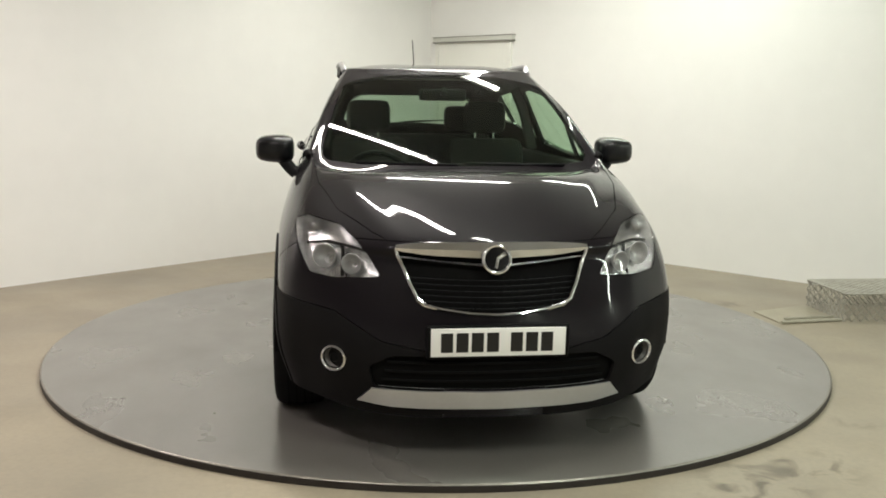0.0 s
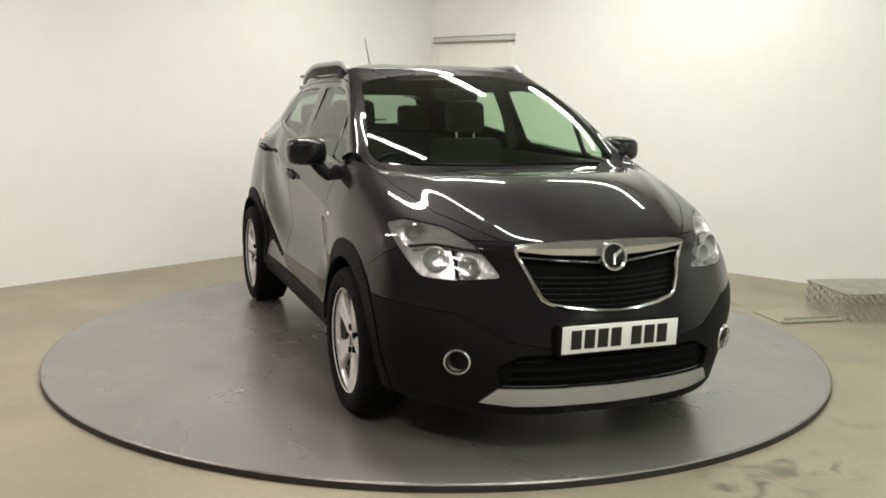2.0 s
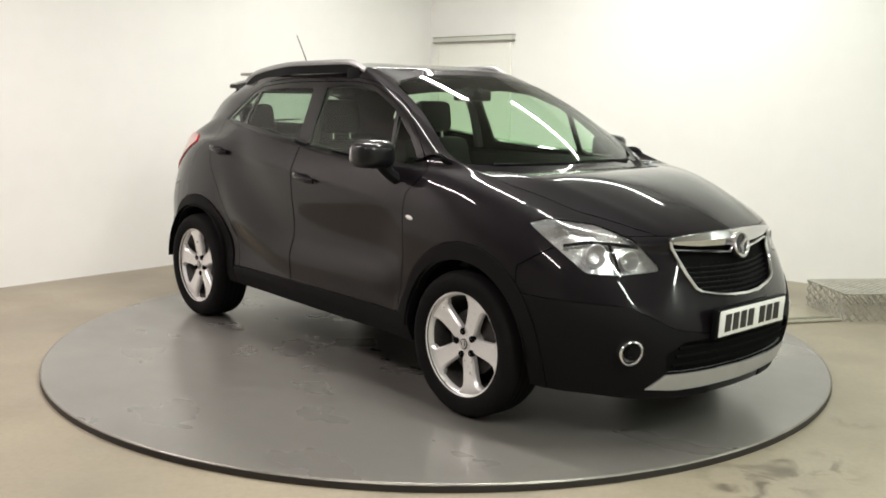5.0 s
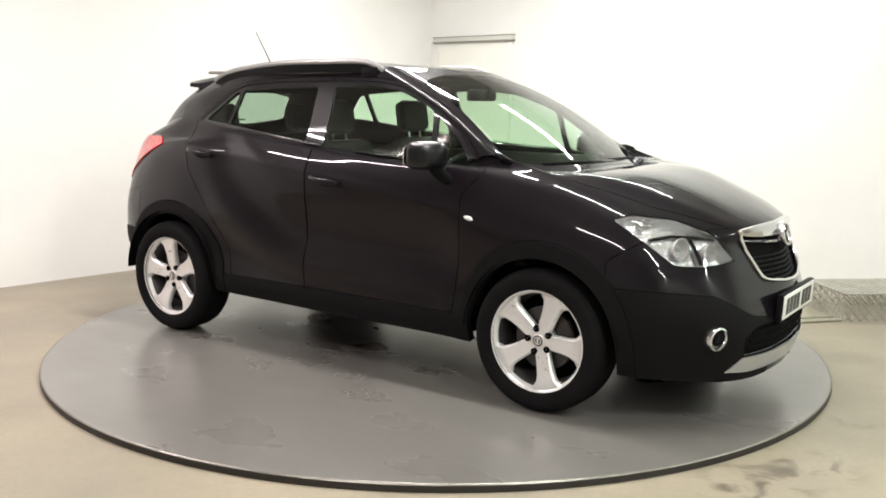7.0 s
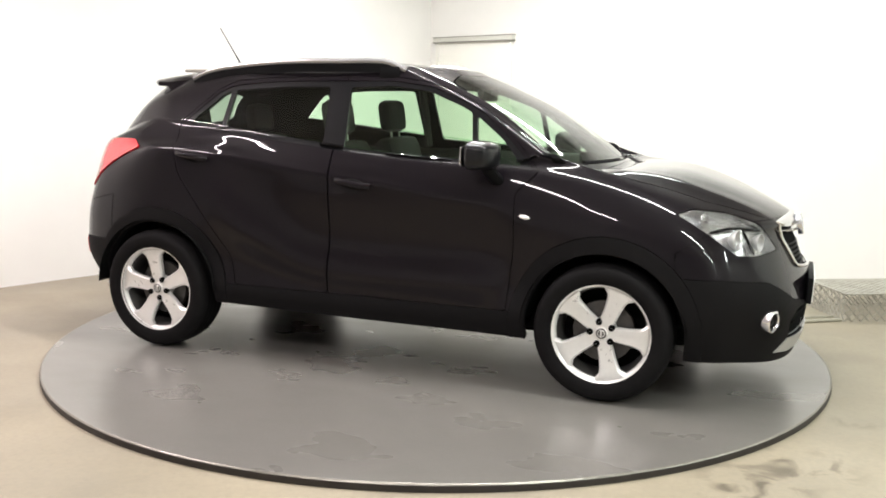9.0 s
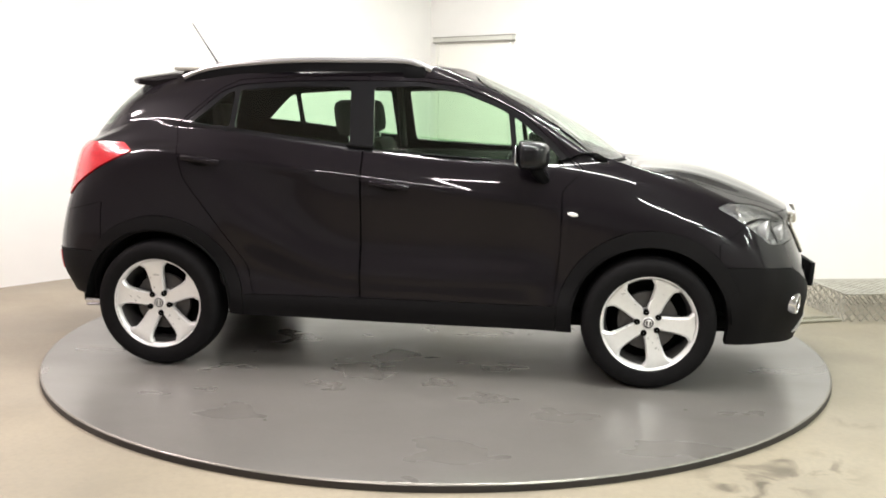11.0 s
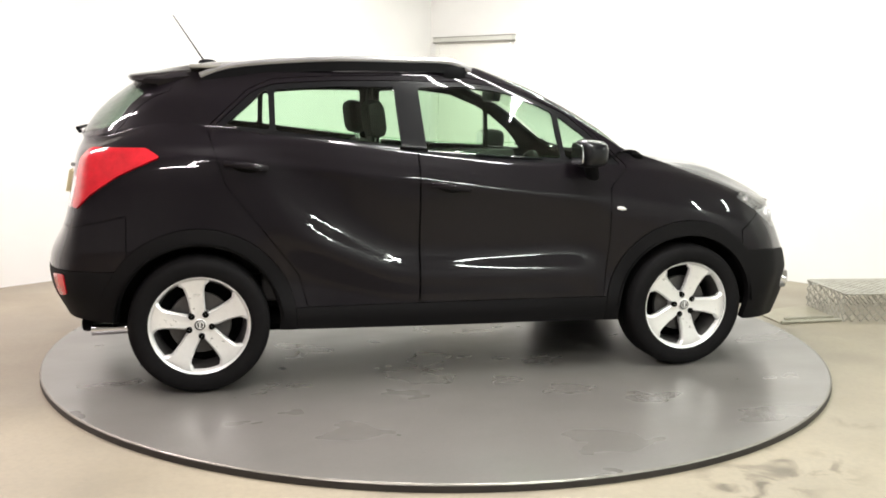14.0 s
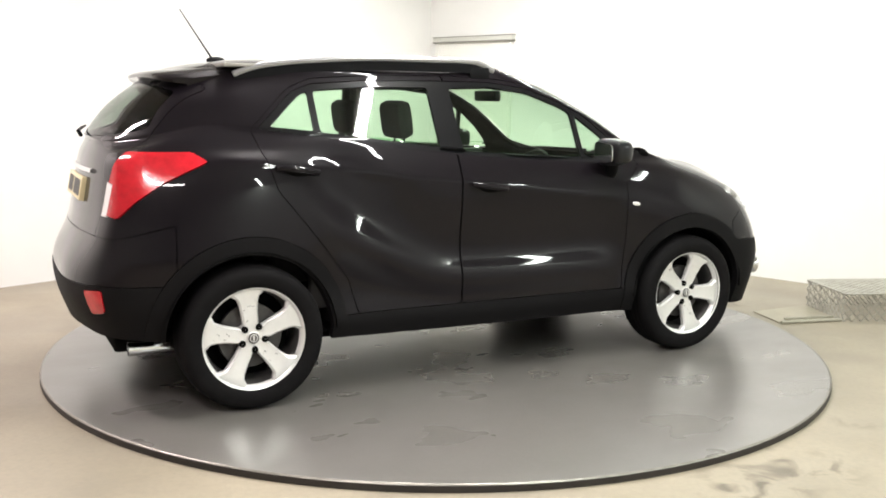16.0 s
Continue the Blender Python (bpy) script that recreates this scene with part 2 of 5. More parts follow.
# ---- the room ----
def build_room():
    bm = bmesh.new()
    pts = [room_at(a, b, 0) for a, b in ((-0.2, -0.2), (ROOM + 0.2, -0.2), (ROOM + 0.2, ROOM + 0.2), (-0.2, ROOM + 0.2))]
    prism(bm, [(p.x, p.y) for p in pts], FLOOR_Z - 0.2, FLOOR_Z)
    tagged(link("floor", bm, FLOOR), "worn beige epoxy floor with dark stains", "floor", kind="structure")
    bm = bmesh.new()
    prism(bm, [(p.x, p.y) for p in pts], CEIL_Z, CEIL_Z + 0.2)
    tagged(link("ceiling", bm, CEILING), "unseen plain grey ceiling added to close the room", "ceiling", kind="structure")
    walls = {
        "wall_left": ((-0.2, -0.2), (ROOM, -0.2), (ROOM, 0), (-0.2, 0)),
        "wall_right": ((-0.2, 0), (0, 0), (0, ROOM), (-0.2, ROOM)),
        "unseen_wall_behind": ((ROOM, -0.2), (ROOM + 0.2, -0.2), (ROOM + 0.2, ROOM), (ROOM, ROOM)),
        "unseen_wall_far_side": ((-0.2, ROOM), (ROOM + 0.2, ROOM), (ROOM + 0.2, ROOM + 0.2), (-0.2, ROOM + 0.2)),
    }
    for name, quad in walls.items():
        bm = bmesh.new()
        prism(bm, [tuple(room_at(a, b, 0).xy) for a, b in quad], FLOOR_Z, CEIL_Z)
        far = name in ("unseen_wall_behind", "unseen_wall_far_side")
        tagged(link(name, bm, WALL_HIDDEN if far else WALL), "unseen plain grey wall added to close the room" if far else "cream-white painted plain wall", "wall", kind="structure")


def build_battens_and_fill():
    warm, cool = Vector((1.0, 0.90, 0.845)), Vector((0.875, 1.0, 0.85))
    glow = {}
    for a, b, share in BATTENS_AND_FILL:
        side = min(1, max(0, 0.5 + (b - a) / 8))
        colour = tuple(warm.lerp(cool, side))
        key = round(side, 2)
        if key not in glow:
            glow[key] = mat("fluorescent_diffuser", (0.8, 0.8, 0.8), 0.5, emit=colour, strength=9.0)
        base = new("ceiling_light")
        d = ALONG_RIGHT
        base.matrix_basis = Matrix.Translation(room_at(a, b, CEIL_Z)) @ Matrix.Rotation(math.atan2(d.y, d.x), 4, "Z")
        tagged(base, "white fluorescent batten light under the ceiling, the corner one added", "ceiling light", group="ceiling lights")
        bm = bmesh.new()
        box(bm, -0.93, 0.93, -0.06, 0.06, -0.05, 0, 0.006)
        part("housing", bm, DOOR_PAINT, base)
        bm = bmesh.new()
        box(bm, -0.90, 0.90, -0.035, 0.035, -0.085, -0.052, 0.012)
        part("diffuser", bm, glow[key], base)
        lamp = bpy.data.lights.new("tube_light", "AREA")
        lamp.shape, lamp.size, lamp.size_y = "RECTANGLE", 1.8, 0.08
        lamp.energy, lamp.color = LAMP_POWER * share, colour
        ob = new("tube_light", lamp)
        ob.matrix_basis = base.matrix_basis @ pose(0, 0, -0.1)


def build_turntable():
    table = new("turntable")
    tagged(table, "round grey turntable deck with a dark worn rim", "turntable")
    bm = bmesh.new()
    lathe(bm, [(0.001, 0.0), (0.8, 0.0), (1.6, 0.0), (2.19, 0.0), (2.222, -0.001)], 160, "z")
    part("deck", bm, DISC, table, smooth=30)
    bm = bmesh.new()
    lathe(bm, [(2.2222, -0.0008), (2.229, -0.003), (2.231, -0.007)], 160, "z")
    part("edge_strip", bm, DISC_EDGE, table, "bright worn metal edge", smooth=60)
    bm = bmesh.new()
    lathe(bm, [(2.2305, -0.0072), (2.232, -0.012), (2.232, -0.0345), (2.1, -0.0345)], 160, "z")
    part("rim", bm, DISC_RIM, table, "dark steel rim", smooth=30)
    return table


# ---- the car's skin ----
# Feature lines of one half of the body, from the middle of the front round the side to the middle of the rear:
# (forward, half width, height) at fifteen stations.
LINE_UNDER = [(2.141, 0, 0.193), (2.105, 0.314, 0.192), (2.022, 0.526, 0.202), (1.876, 0.691, 0.222), (1.705, 0.794, 0.234), (1.28, 0.818, 0.256), (0.8, 0.819, 0.269), (0.355, 0.819, 0.272), (-0.19, 0.816, 0.276), (-0.785, 0.812, 0.288), (-1.263, 0.81, 0.31), (-1.638, 0.766, 0.339), (-1.852, 0.633, 0.347), (-1.939, 0.378, 0.351), (-1.976, 0, 0.345)]
LINE_SILL = [(2.184, 0, 0.353), (2.158, 0.309, 0.352), (2.073, 0.542, 0.362), (1.902, 0.717, 0.372), (1.715, 0.841, 0.384), (1.279, 0.862, 0.394), (0.801, 0.853, 0.375), (0.353, 0.847, 0.367), (-0.194, 0.843, 0.368), (-0.791, 0.843, 0.382), (-1.266, 0.851, 0.425), (-1.66, 0.796, 0.467), (-1.889, 0.683, 0.485), (-1.999, 0.399, 0.485), (-2.022, 0, 0.486)]
LINE_BUMPER = [(2.19, 0, 0.514), (2.152, 0.297, 0.511), (2.074, 0.546, 0.511), (1.926, 0.727, 0.522), (1.731, 0.846, 0.534), (1.278, 0.868, 0.554), (0.801, 0.832, 0.512), (0.353, 0.815, 0.501), (-0.197, 0.809, 0.502), (-0.746, 0.818, 0.526), (-1.271, 0.85, 0.6), (-1.678, 0.801, 0.604), (-1.892, 0.688, 0.628), (-2.002, 0.405, 0.63), (-2.018, 0, 0.633)]
LINE_FLANK = [(2.145, 0, 0.675), (2.101, 0.288, 0.668), (2.018, 0.537, 0.672), (1.89, 0.717, 0.681), (1.708, 0.837, 0.697), (1.278, 0.868, 0.734), (0.802, 0.836, 0.691), (0.351, 0.819, 0.689), (-0.2, 0.817, 0.707), (-0.751, 0.827, 0.738), (-1.279, 0.845, 0.796), (-1.67, 0.8, 0.764), (-1.864, 0.69, 0.783), (-1.933, 0.404, 0.786), (-1.956, 0, 0.788)]
LINE_CREASE = [(2.093, 0, 0.815), (2.047, 0.284, 0.802), (1.963, 0.517, 0.802), (1.836, 0.681, 0.818), (1.644, 0.804, 0.844), (1.259, 0.854, 0.866), (0.803, 0.84, 0.9), (0.352, 0.825, 0.945), (-0.201, 0.814, 1.006), (-0.805, 0.802, 1.053), (-1.287, 0.792, 1.098), (-1.601, 0.76, 1.03), (-1.817, 0.678, 0.944), (-1.895, 0.411, 0.938), (-1.926, 0, 0.943)]
LINE_SHOULDER = [(2.046, 0, 0.889), (2.021, 0.267, 0.882), (1.94, 0.468, 0.882), (1.772, 0.634, 0.914), (1.571, 0.737, 0.962), (1.221, 0.794, 1.021), (0.806, 0.799, 1.06), (0.353, 0.786, 1.085), (-0.202, 0.765, 1.133), (-0.806, 0.742, 1.195), (-1.258, 0.716, 1.183), (-1.556, 0.681, 1.182), (-1.775, 0.621, 1.136), (-1.863, 0.386, 1.119), (-1.888, 0, 1.128)]
LINE_BELT = [(1.618, 0, 1.077), (1.612, 0.261, 1.077), (1.548, 0.461, 1.071), (1.416, 0.604, 1.071), (1.288, 0.682, 1.08), (1.108, 0.725, 1.108), (0.788, 0.765, 1.114), (0.355, 0.756, 1.124), (-0.199, 0.735, 1.169), (-0.804, 0.713, 1.236), (-1.205, 0.673, 1.245), (-1.472, 0.625, 1.264), (-1.7, 0.562, 1.201), (-1.827, 0.36, 1.191), (-1.856, 0, 1.2)]
LINE_COWL = [(1.298, 0, 1.095), (1.285, 0.26, 1.093), (1.235, 0.459, 1.09), (1.15, 0.606, 1.091), (1.086, 0.679, 1.106), (1.02, 0.72, 1.15), (0.758, 0.749, 1.14), (0.346, 0.744, 1.14), (-0.198, 0.728, 1.184), (-0.801, 0.705, 1.254), (-1.176, 0.663, 1.271), (-1.443, 0.609, 1.288), (-1.676, 0.54, 1.227), (-1.821, 0.349, 1.211), (-1.856, 0, 1.222)]
LINE_GLASS_BASE = [(1.199, 0, 1.103), (1.195, 0.26, 1.094), (1.155, 0.461, 1.081), (1.079, 0.603, 1.098), (1.018, 0.672, 1.129), (0.938, 0.729, 1.166), (0.728, 0.73, 1.158), (0.336, 0.73, 1.15), (-0.196, 0.718, 1.196), (-0.799, 0.694, 1.269), (-1.149, 0.655, 1.297), (-1.418, 0.598, 1.315), (-1.657, 0.531, 1.259), (-1.812, 0.342, 1.231), (-1.857, 0, 1.243)]
LINE_GLASS_MID = [(0.8, 0, 1.358), (0.796, 0.232, 1.357), (0.762, 0.422, 1.362), (0.689, 0.559, 1.375), (0.624, 0.619, 1.381), (0.566, 0.648, 1.381), (0.415, 0.655, 1.35), (0.155, 0.649, 1.34), (-0.245, 0.65, 1.351), (-0.777, 0.631, 1.383), (-1.079, 0.596, 1.402), (-1.322, 0.551, 1.421), (-1.553, 0.489, 1.392), (-1.7, 0.325, 1.361), (-1.756, 0, 1.377)]
LINE_GLASS_TOP = [(0.338, 0, 1.564), (0.333, 0.213, 1.561), (0.296, 0.392, 1.558), (0.221, 0.505, 1.571), (0.174, 0.54, 1.566), (0.131, 0.55, 1.556), (0.033, 0.556, 1.531), (-0.076, 0.571, 1.518), (-0.346, 0.578, 1.512), (-0.747, 0.568, 1.508), (-1.018, 0.529, 1.508), (-1.249, 0.47, 1.51), (-1.424, 0.405, 1.505), (-1.532, 0.301, 1.507), (-1.573, 0, 1.513)]
LINE_ROOF_EDGE = [(0.21, 0, 1.595), (0.22, 0.216, 1.596), (0.188, 0.375, 1.595), (0.105, 0.468, 1.595), (0.055, 0.498, 1.592), (0.018, 0.511, 1.584), (-0.067, 0.515, 1.575), (-0.146, 0.519, 1.57), (-0.396, 0.523, 1.567), (-0.746, 0.518, 1.566), (-0.997, 0.482, 1.562), (-1.199, 0.429, 1.557), (-1.344, 0.369, 1.549), (-1.441, 0.281, 1.551), (-1.477, 0, 1.559)]
LINE_ROOF = [(-0.053, 0, 1.621), (-0.061, 0.145, 1.622), (-0.08, 0.245, 1.625), (-0.118, 0.295, 1.626), (-0.168, 0.311, 1.626), (-0.227, 0.318, 1.623), (-0.297, 0.319, 1.619), (-0.366, 0.322, 1.618), (-0.476, 0.321, 1.615), (-0.746, 0.318, 1.612), (-0.917, 0.305, 1.607), (-1.049, 0.28, 1.603), (-1.142, 0.241, 1.602), (-1.206, 0.163, 1.602), (-1.23, 0, 1.603)]
LINE_SPINE = [(-0.306, 0, 1.633), (-0.312, 0, 1.632), (-0.32, 0, 1.633), (-0.34, 0, 1.632), (-0.368, 0, 1.633), (-0.398, 0, 1.633), (-0.427, 0, 1.633), (-0.456, 0, 1.635), (-0.517, 0, 1.631), (-0.656, 0, 1.628), (-0.737, 0, 1.628), (-0.797, 0, 1.627), (-0.849, 0, 1.626), (-0.881, 0, 1.624), (-0.902, 0, 1.624)]
LINES = [LINE_UNDER, LINE_SILL, LINE_BUMPER, LINE_FLANK, LINE_CREASE, LINE_SHOULDER, LINE_BELT, LINE_COWL, LINE_GLASS_BASE,
         LINE_GLASS_MID, LINE_GLASS_TOP, LINE_ROOF_EDGE, LINE_ROOF, LINE_SPINE]


def spline(a, n, ends="free"):
    """Catmull-Rom through the rows of a (k, ...), n steps a span; ends 'mirror' reflects the half width."""
    k = len(a)
    if ends == "mirror":
        flip = np.array([1, -1, 1.0])
        first, last = a[1] * flip, a[-2] * flip
    else:
        first, last = 2 * a[0] - a[1], 2 * a[-1] - a[-2]
    p = np.concatenate([first[None], a, last[None]])
    out = []
    for i in range(k - 1):
        p0, p1, p2, p3 = p[i:i + 4]
        for j in range(n):
            t = j / n
            out.append(0.5 * (2 * p1 + (p2 - p0) * t + (2 * p0 - 5 * p1 + 4 * p2 - p3) * t ** 2 + (3 * p1 - p0 - 3 * p2 + p3) * t ** 3))
    out.append(a[-1])
    return np.array(out)


BLADE = [(-1.05, 0.93), (-0.93, 0.845), (-0.80, 0.755), (-0.66, 0.668), (-0.50, 0.585), (-0.37, 0.538), (-0.20, 0.517), (0.20, 0.510), (0.60, 0.512), (0.95, 0.50)]


def step01(t):
    t = np.clip(t, 0, 1)
    return t * t * (3 - 2 * t)


def skin_grid(nu=11, nv=11):
    net = np.array(LINES, float)
    rows = np.array([spline(r, nu, "mirror") for r in net])
    grid = spline(rows, nv)
    # fair the surface a little
    for _ in range(6):
        s = grid.copy()
        s[1:-1, 1:-1] = 0.5 * grid[1:-1, 1:-1] + 0.125 * (grid[:-2, 1:-1] + grid[2:, 1:-1] + grid[1:-1, :-2] + grid[1:-1, 2:])
        grid = s
    # an evenly curved bonnet
    for _ in range(14):
        s = grid.copy()
        s[1:-1, 1:-1] = 0.5 * grid[1:-1, 1:-1] + 0.125 * (grid[:-2, 1:-1] + grid[2:, 1:-1] + grid[1:-1, :-2] + grid[1:-1, 2:])
        s[1:-1, 0] = 0.5 * grid[1:-1, 0] + 0.125 * (grid[:-2, 0] + grid[2:, 0]) + 0.25 * grid[1:-1, 1] * (1, 0, 1)
        soft = step01((grid[..., 0] - 1.12) / 0.15) * step01((1.88 - grid[..., 0]) / 0.15) * step01((grid[..., 2] - 0.90) / 0.08)
        grid = grid + soft[..., None] * (s - grid)
    # pressed crease along the doors
    x, w, z = grid[..., 0], grid[..., 1], grid[..., 2]
    flank = (w > 0.66) * np.clip((x + 1.5) / 0.15, 0, 1) * np.clip((1.0 - x) / 0.9, 0, 1)
    line = 1.0 - 0.113 * (x + 0.03)
    w = w + flank * 0.007 * np.exp(-((z - line) / 0.022) ** 2)
    # blade: a ridge that sweeps down from the rear arch and runs along the lower doors under a hollow
    bx, bz = spline(np.array(BLADE), 10).T
    ridge = np.interp(x, bx, bz)
    tilt = np.interp(x, (-1.05, -0.55, -0.25), (0.80, 0.85, 1.0))
    d = (z - ridge) * tilt
    on = (w > 0.7) * step01((x + 1.02) / 0.25) * step01((0.86 - x) / 0.22)
    swell = np.where(d > 0, 1 - step01((d - 0.012) / 0.15), 1 - 0.75 * step01(-d / 0.13))
    w = w + on * (0.045 * swell - 0.020 * step01((0.42 - np.abs(d)) / 0.2))
    for _ in range(6):
        k = w.copy()
        k[1:-1, 1:-1] = 0.4 * w[1:-1, 1:-1] + 0.15 * (w[:-2, 1:-1] + w[2:, 1:-1] + w[1:-1, :-2] + w[1:-1, 2:])
        w = w + np.clip(on, 0, 1) * (np.abs(z - line) > 0.05) * (k - w)
    # raised edges of the bonnet, running from the screen's corners to the grille
    edge = np.interp(x, (1.05, 1.35, 1.7, 2.0), (0.62, 0.585, 0.50, 0.38))
    top = step01((x - 1.08) / 0.15) * step01((2.05 - x) / 0.15) * (z > 0.8)
    z = z + top * (0.006 * np.exp(-((np.abs(w) - edge) / 0.05) ** 2))
    grid[..., 1] = w
    grid[..., 2] = z
    grid[:, 0, 1] = 0
    grid[:, -1, 1] = 0
    du = np.gradient(grid, axis=1)
    dv = np.gradient(grid, axis=0)
    n = np.cross(dv, du)
    n /= np.linalg.norm(n, axis=2, keepdims=True) + 1e-12
    n[:, 0, 1] = 0
    n[:, -1, 1] = 0
    n[-1] = (0, 0, 1)
    c = grid - np.array([0, 0, 0.8])
    if (n * c).sum() < 0:
        n = -n
    n[-1] = (0, 0, 1)
    n /= np.linalg.norm(n, axis=2, keepdims=True) + 1e-12
    return grid, n


def skin_bmesh():
    grid, n = skin_grid()
    bm = bmesh.new()
    lay = bm.verts.layers.float_vector.new("nrm")
    bm.faces.layers.int.new("zone")
    R, C = grid.shape[:2]
    vs = []
    for i in range(R):
        row = []
        for j in range(C):
            v = bm.verts.new(grid[i, j])
            v[lay] = n[i, j]
            row.append(v)
        vs.append(row)
    for i in range(R - 1):
        for j in range(C - 1):
            bm.faces.new((vs[i][j], vs[i][j + 1], vs[i + 1][j + 1], vs[i + 1][j]))
    return bm


SIDE = (Vector((1, 0, 0)), Vector((0, 0, 1)))
FRONT = (Vector((0, 1, 0)), Vector((0, 0, 1)))
TOP = (Vector((1, 0, 0)), Vector((0, 1, 0)))
DIAG = (Vector((-0.7071, 0.7071, 0)), Vector((0, 0, 1)))   # seen from a front corner
DIAG_REAR = (Vector((0.7071, 0.7071, 0)), Vector((0, 0, 1)))  # seen from a rear corner


def inside(poly, x, y):
    hit = False
    n = len(poly)
    for i in range(n):
        x0, y0 = poly[i]
        x1, y1 = poly[(i + 1) % n]
        if (y0 > y) != (y1 > y) and x < (x1 - x0) * (y - y0) / (y1 - y0) + x0:
            hit = not hit
    return hit


def round_poly(poly, r, n=4):
    """Rounds a polygon's corners."""
    out = []
    k = len(poly)
    for i in range(k):
        p, a, b = Vector(poly[i]), Vector(poly[i - 1]), Vector(poly[(i + 1) % k])
        da, db = (a - p), (b - p)
        ra, rb = min(r, da.length * 0.45), min(r, db.length * 0.45)
        s, e = p + da.normalized() * ra, p + db.normalized() * rb
        for j in range(n + 1):
            t = j / n
            out.append(tuple((1 - t) ** 2 * s + 2 * t * (1 - t) * p + t * t * e))
    return out


def carve(bm, poly, view, zone, where, only=(0,)):
    """Cuts a polygon, as seen along a view, into the skin and marks the faces inside it as a zone."""
    u, v = view
    w = u.cross(v)
    lay = bm.faces.layers.int["zone"]
    pad = 0.02
    x0, x1 = min(p[0] for p in poly) - pad, max(p[0] for p in poly) + pad
    y0, y1 = min(p[1] for p in poly) - pad, max(p[1] for p in poly) + pad

    def near():
        out = []
        for f in bm.faces:
            if f[lay] in only:
                c = f.calc_center_median()
                if x0 - .1 < c.dot(u) < x1 + .1 and y0 - .1 < c.dot(v) < y1 + .1 and where(c):
                    out.append(f)
        return out
    pool = near()
    for i in range(len(poly)):
        a, b = poly[i], poly[(i + 1) % len(poly)]
        if (Vector(a) - Vector(b)).length < 1e-6:
            continue
        ex0, ex1 = min(a[0], b[0]) - 1e-4, max(a[0], b[0]) + 1e-4
        ey0, ey1 = min(a[1], b[1]) - 1e-4, max(a[1], b[1]) + 1e-4
        pick = []
        for f in pool:
            us = [q.co.dot(u) for q in f.verts]
            vv = [q.co.dot(v) for q in f.verts]
            if min(us) < ex1 and max(us) > ex0 and min(vv) < ey1 and max(vv) > ey0:
                pick.append(f)
        if not pick:
            continue
        d = u * (b[0] - a[0]) + v * (b[1] - a[1])
        no = d.cross(w).normalized()
        es = list({e for f in pick for e in f.edges})
        vs = list({q for f in pick for q in f.verts})
        known = set(pool)
        r = bmesh.ops.bisect_plane(bm, geom=pick + es + vs, dist=1e-5, plane_co=u * a[0] + v * a[1], plane_no=no)
        for g in r["geom"]:
            if isinstance(g, bmesh.types.BMFace) and g not in known:
                pool.append(g)
                known.add(g)
        pool = [f for f in pool if f.is_valid]
    for f in pool:
        if f[lay] in only:
            c = f.calc_center_median()
            if where(c) and inside(poly, c.dot(u), c.dot(v)):
                f[lay] = zone


def zone_arrays(bm, zones):
    lay = bm.faces.layers.int["zone"]
    nl = bm.verts.layers.float_vector["nrm"]
    idx, pos, nrm, faces = {}, [], [], []
    for f in bm.faces:
        if f[lay] in zones:
            face = []
            for v in f.verts:
                if v not in idx:
                    idx[v] = len(pos)
                    pos.append(tuple(v.co))
                    nrm.append(tuple(v[nl].normalized()))
                face.append(idx[v])
            faces.append(face)
    return np.array(pos).reshape(-1, 3), np.array(nrm).reshape(-1, 3), faces


def fair_glass(pos, nrm, axis, keys):
    """Lays a pane on one evenly curved surface: the depth on an axis as a quadratic of the other two."""
    others = [k for k in range(3) if k != axis]

    def terms(q):
        a, b = q[:, others[0]], q[:, others[1]]
        if axis == 0:
            return np.stack([np.ones_like(a), b, a * a, b * b, a * a * b], 1)
        return np.stack([np.ones_like(a), a, b, a * a, a * b, b * b], 1)
    fit = np.linalg.lstsq(terms(keys), keys[:, axis], rcond=None)[0]
    pos = pos.copy()
    pos[:, axis] = terms(pos) @ fit
    n = np.zeros_like(pos)
    n[:, axis] = 1
    for k in others:
        e = np.zeros(3)
        e[k] = 1e-3
        n[:, k] = -((terms(pos + e) - terms(pos - e)) @ fit) / 2e-3
    n /= np.linalg.norm(n, axis=1, keepdims=True)
    return pos, np.where((n * nrm).sum(1, keepdims=True) < 0, -n, n)


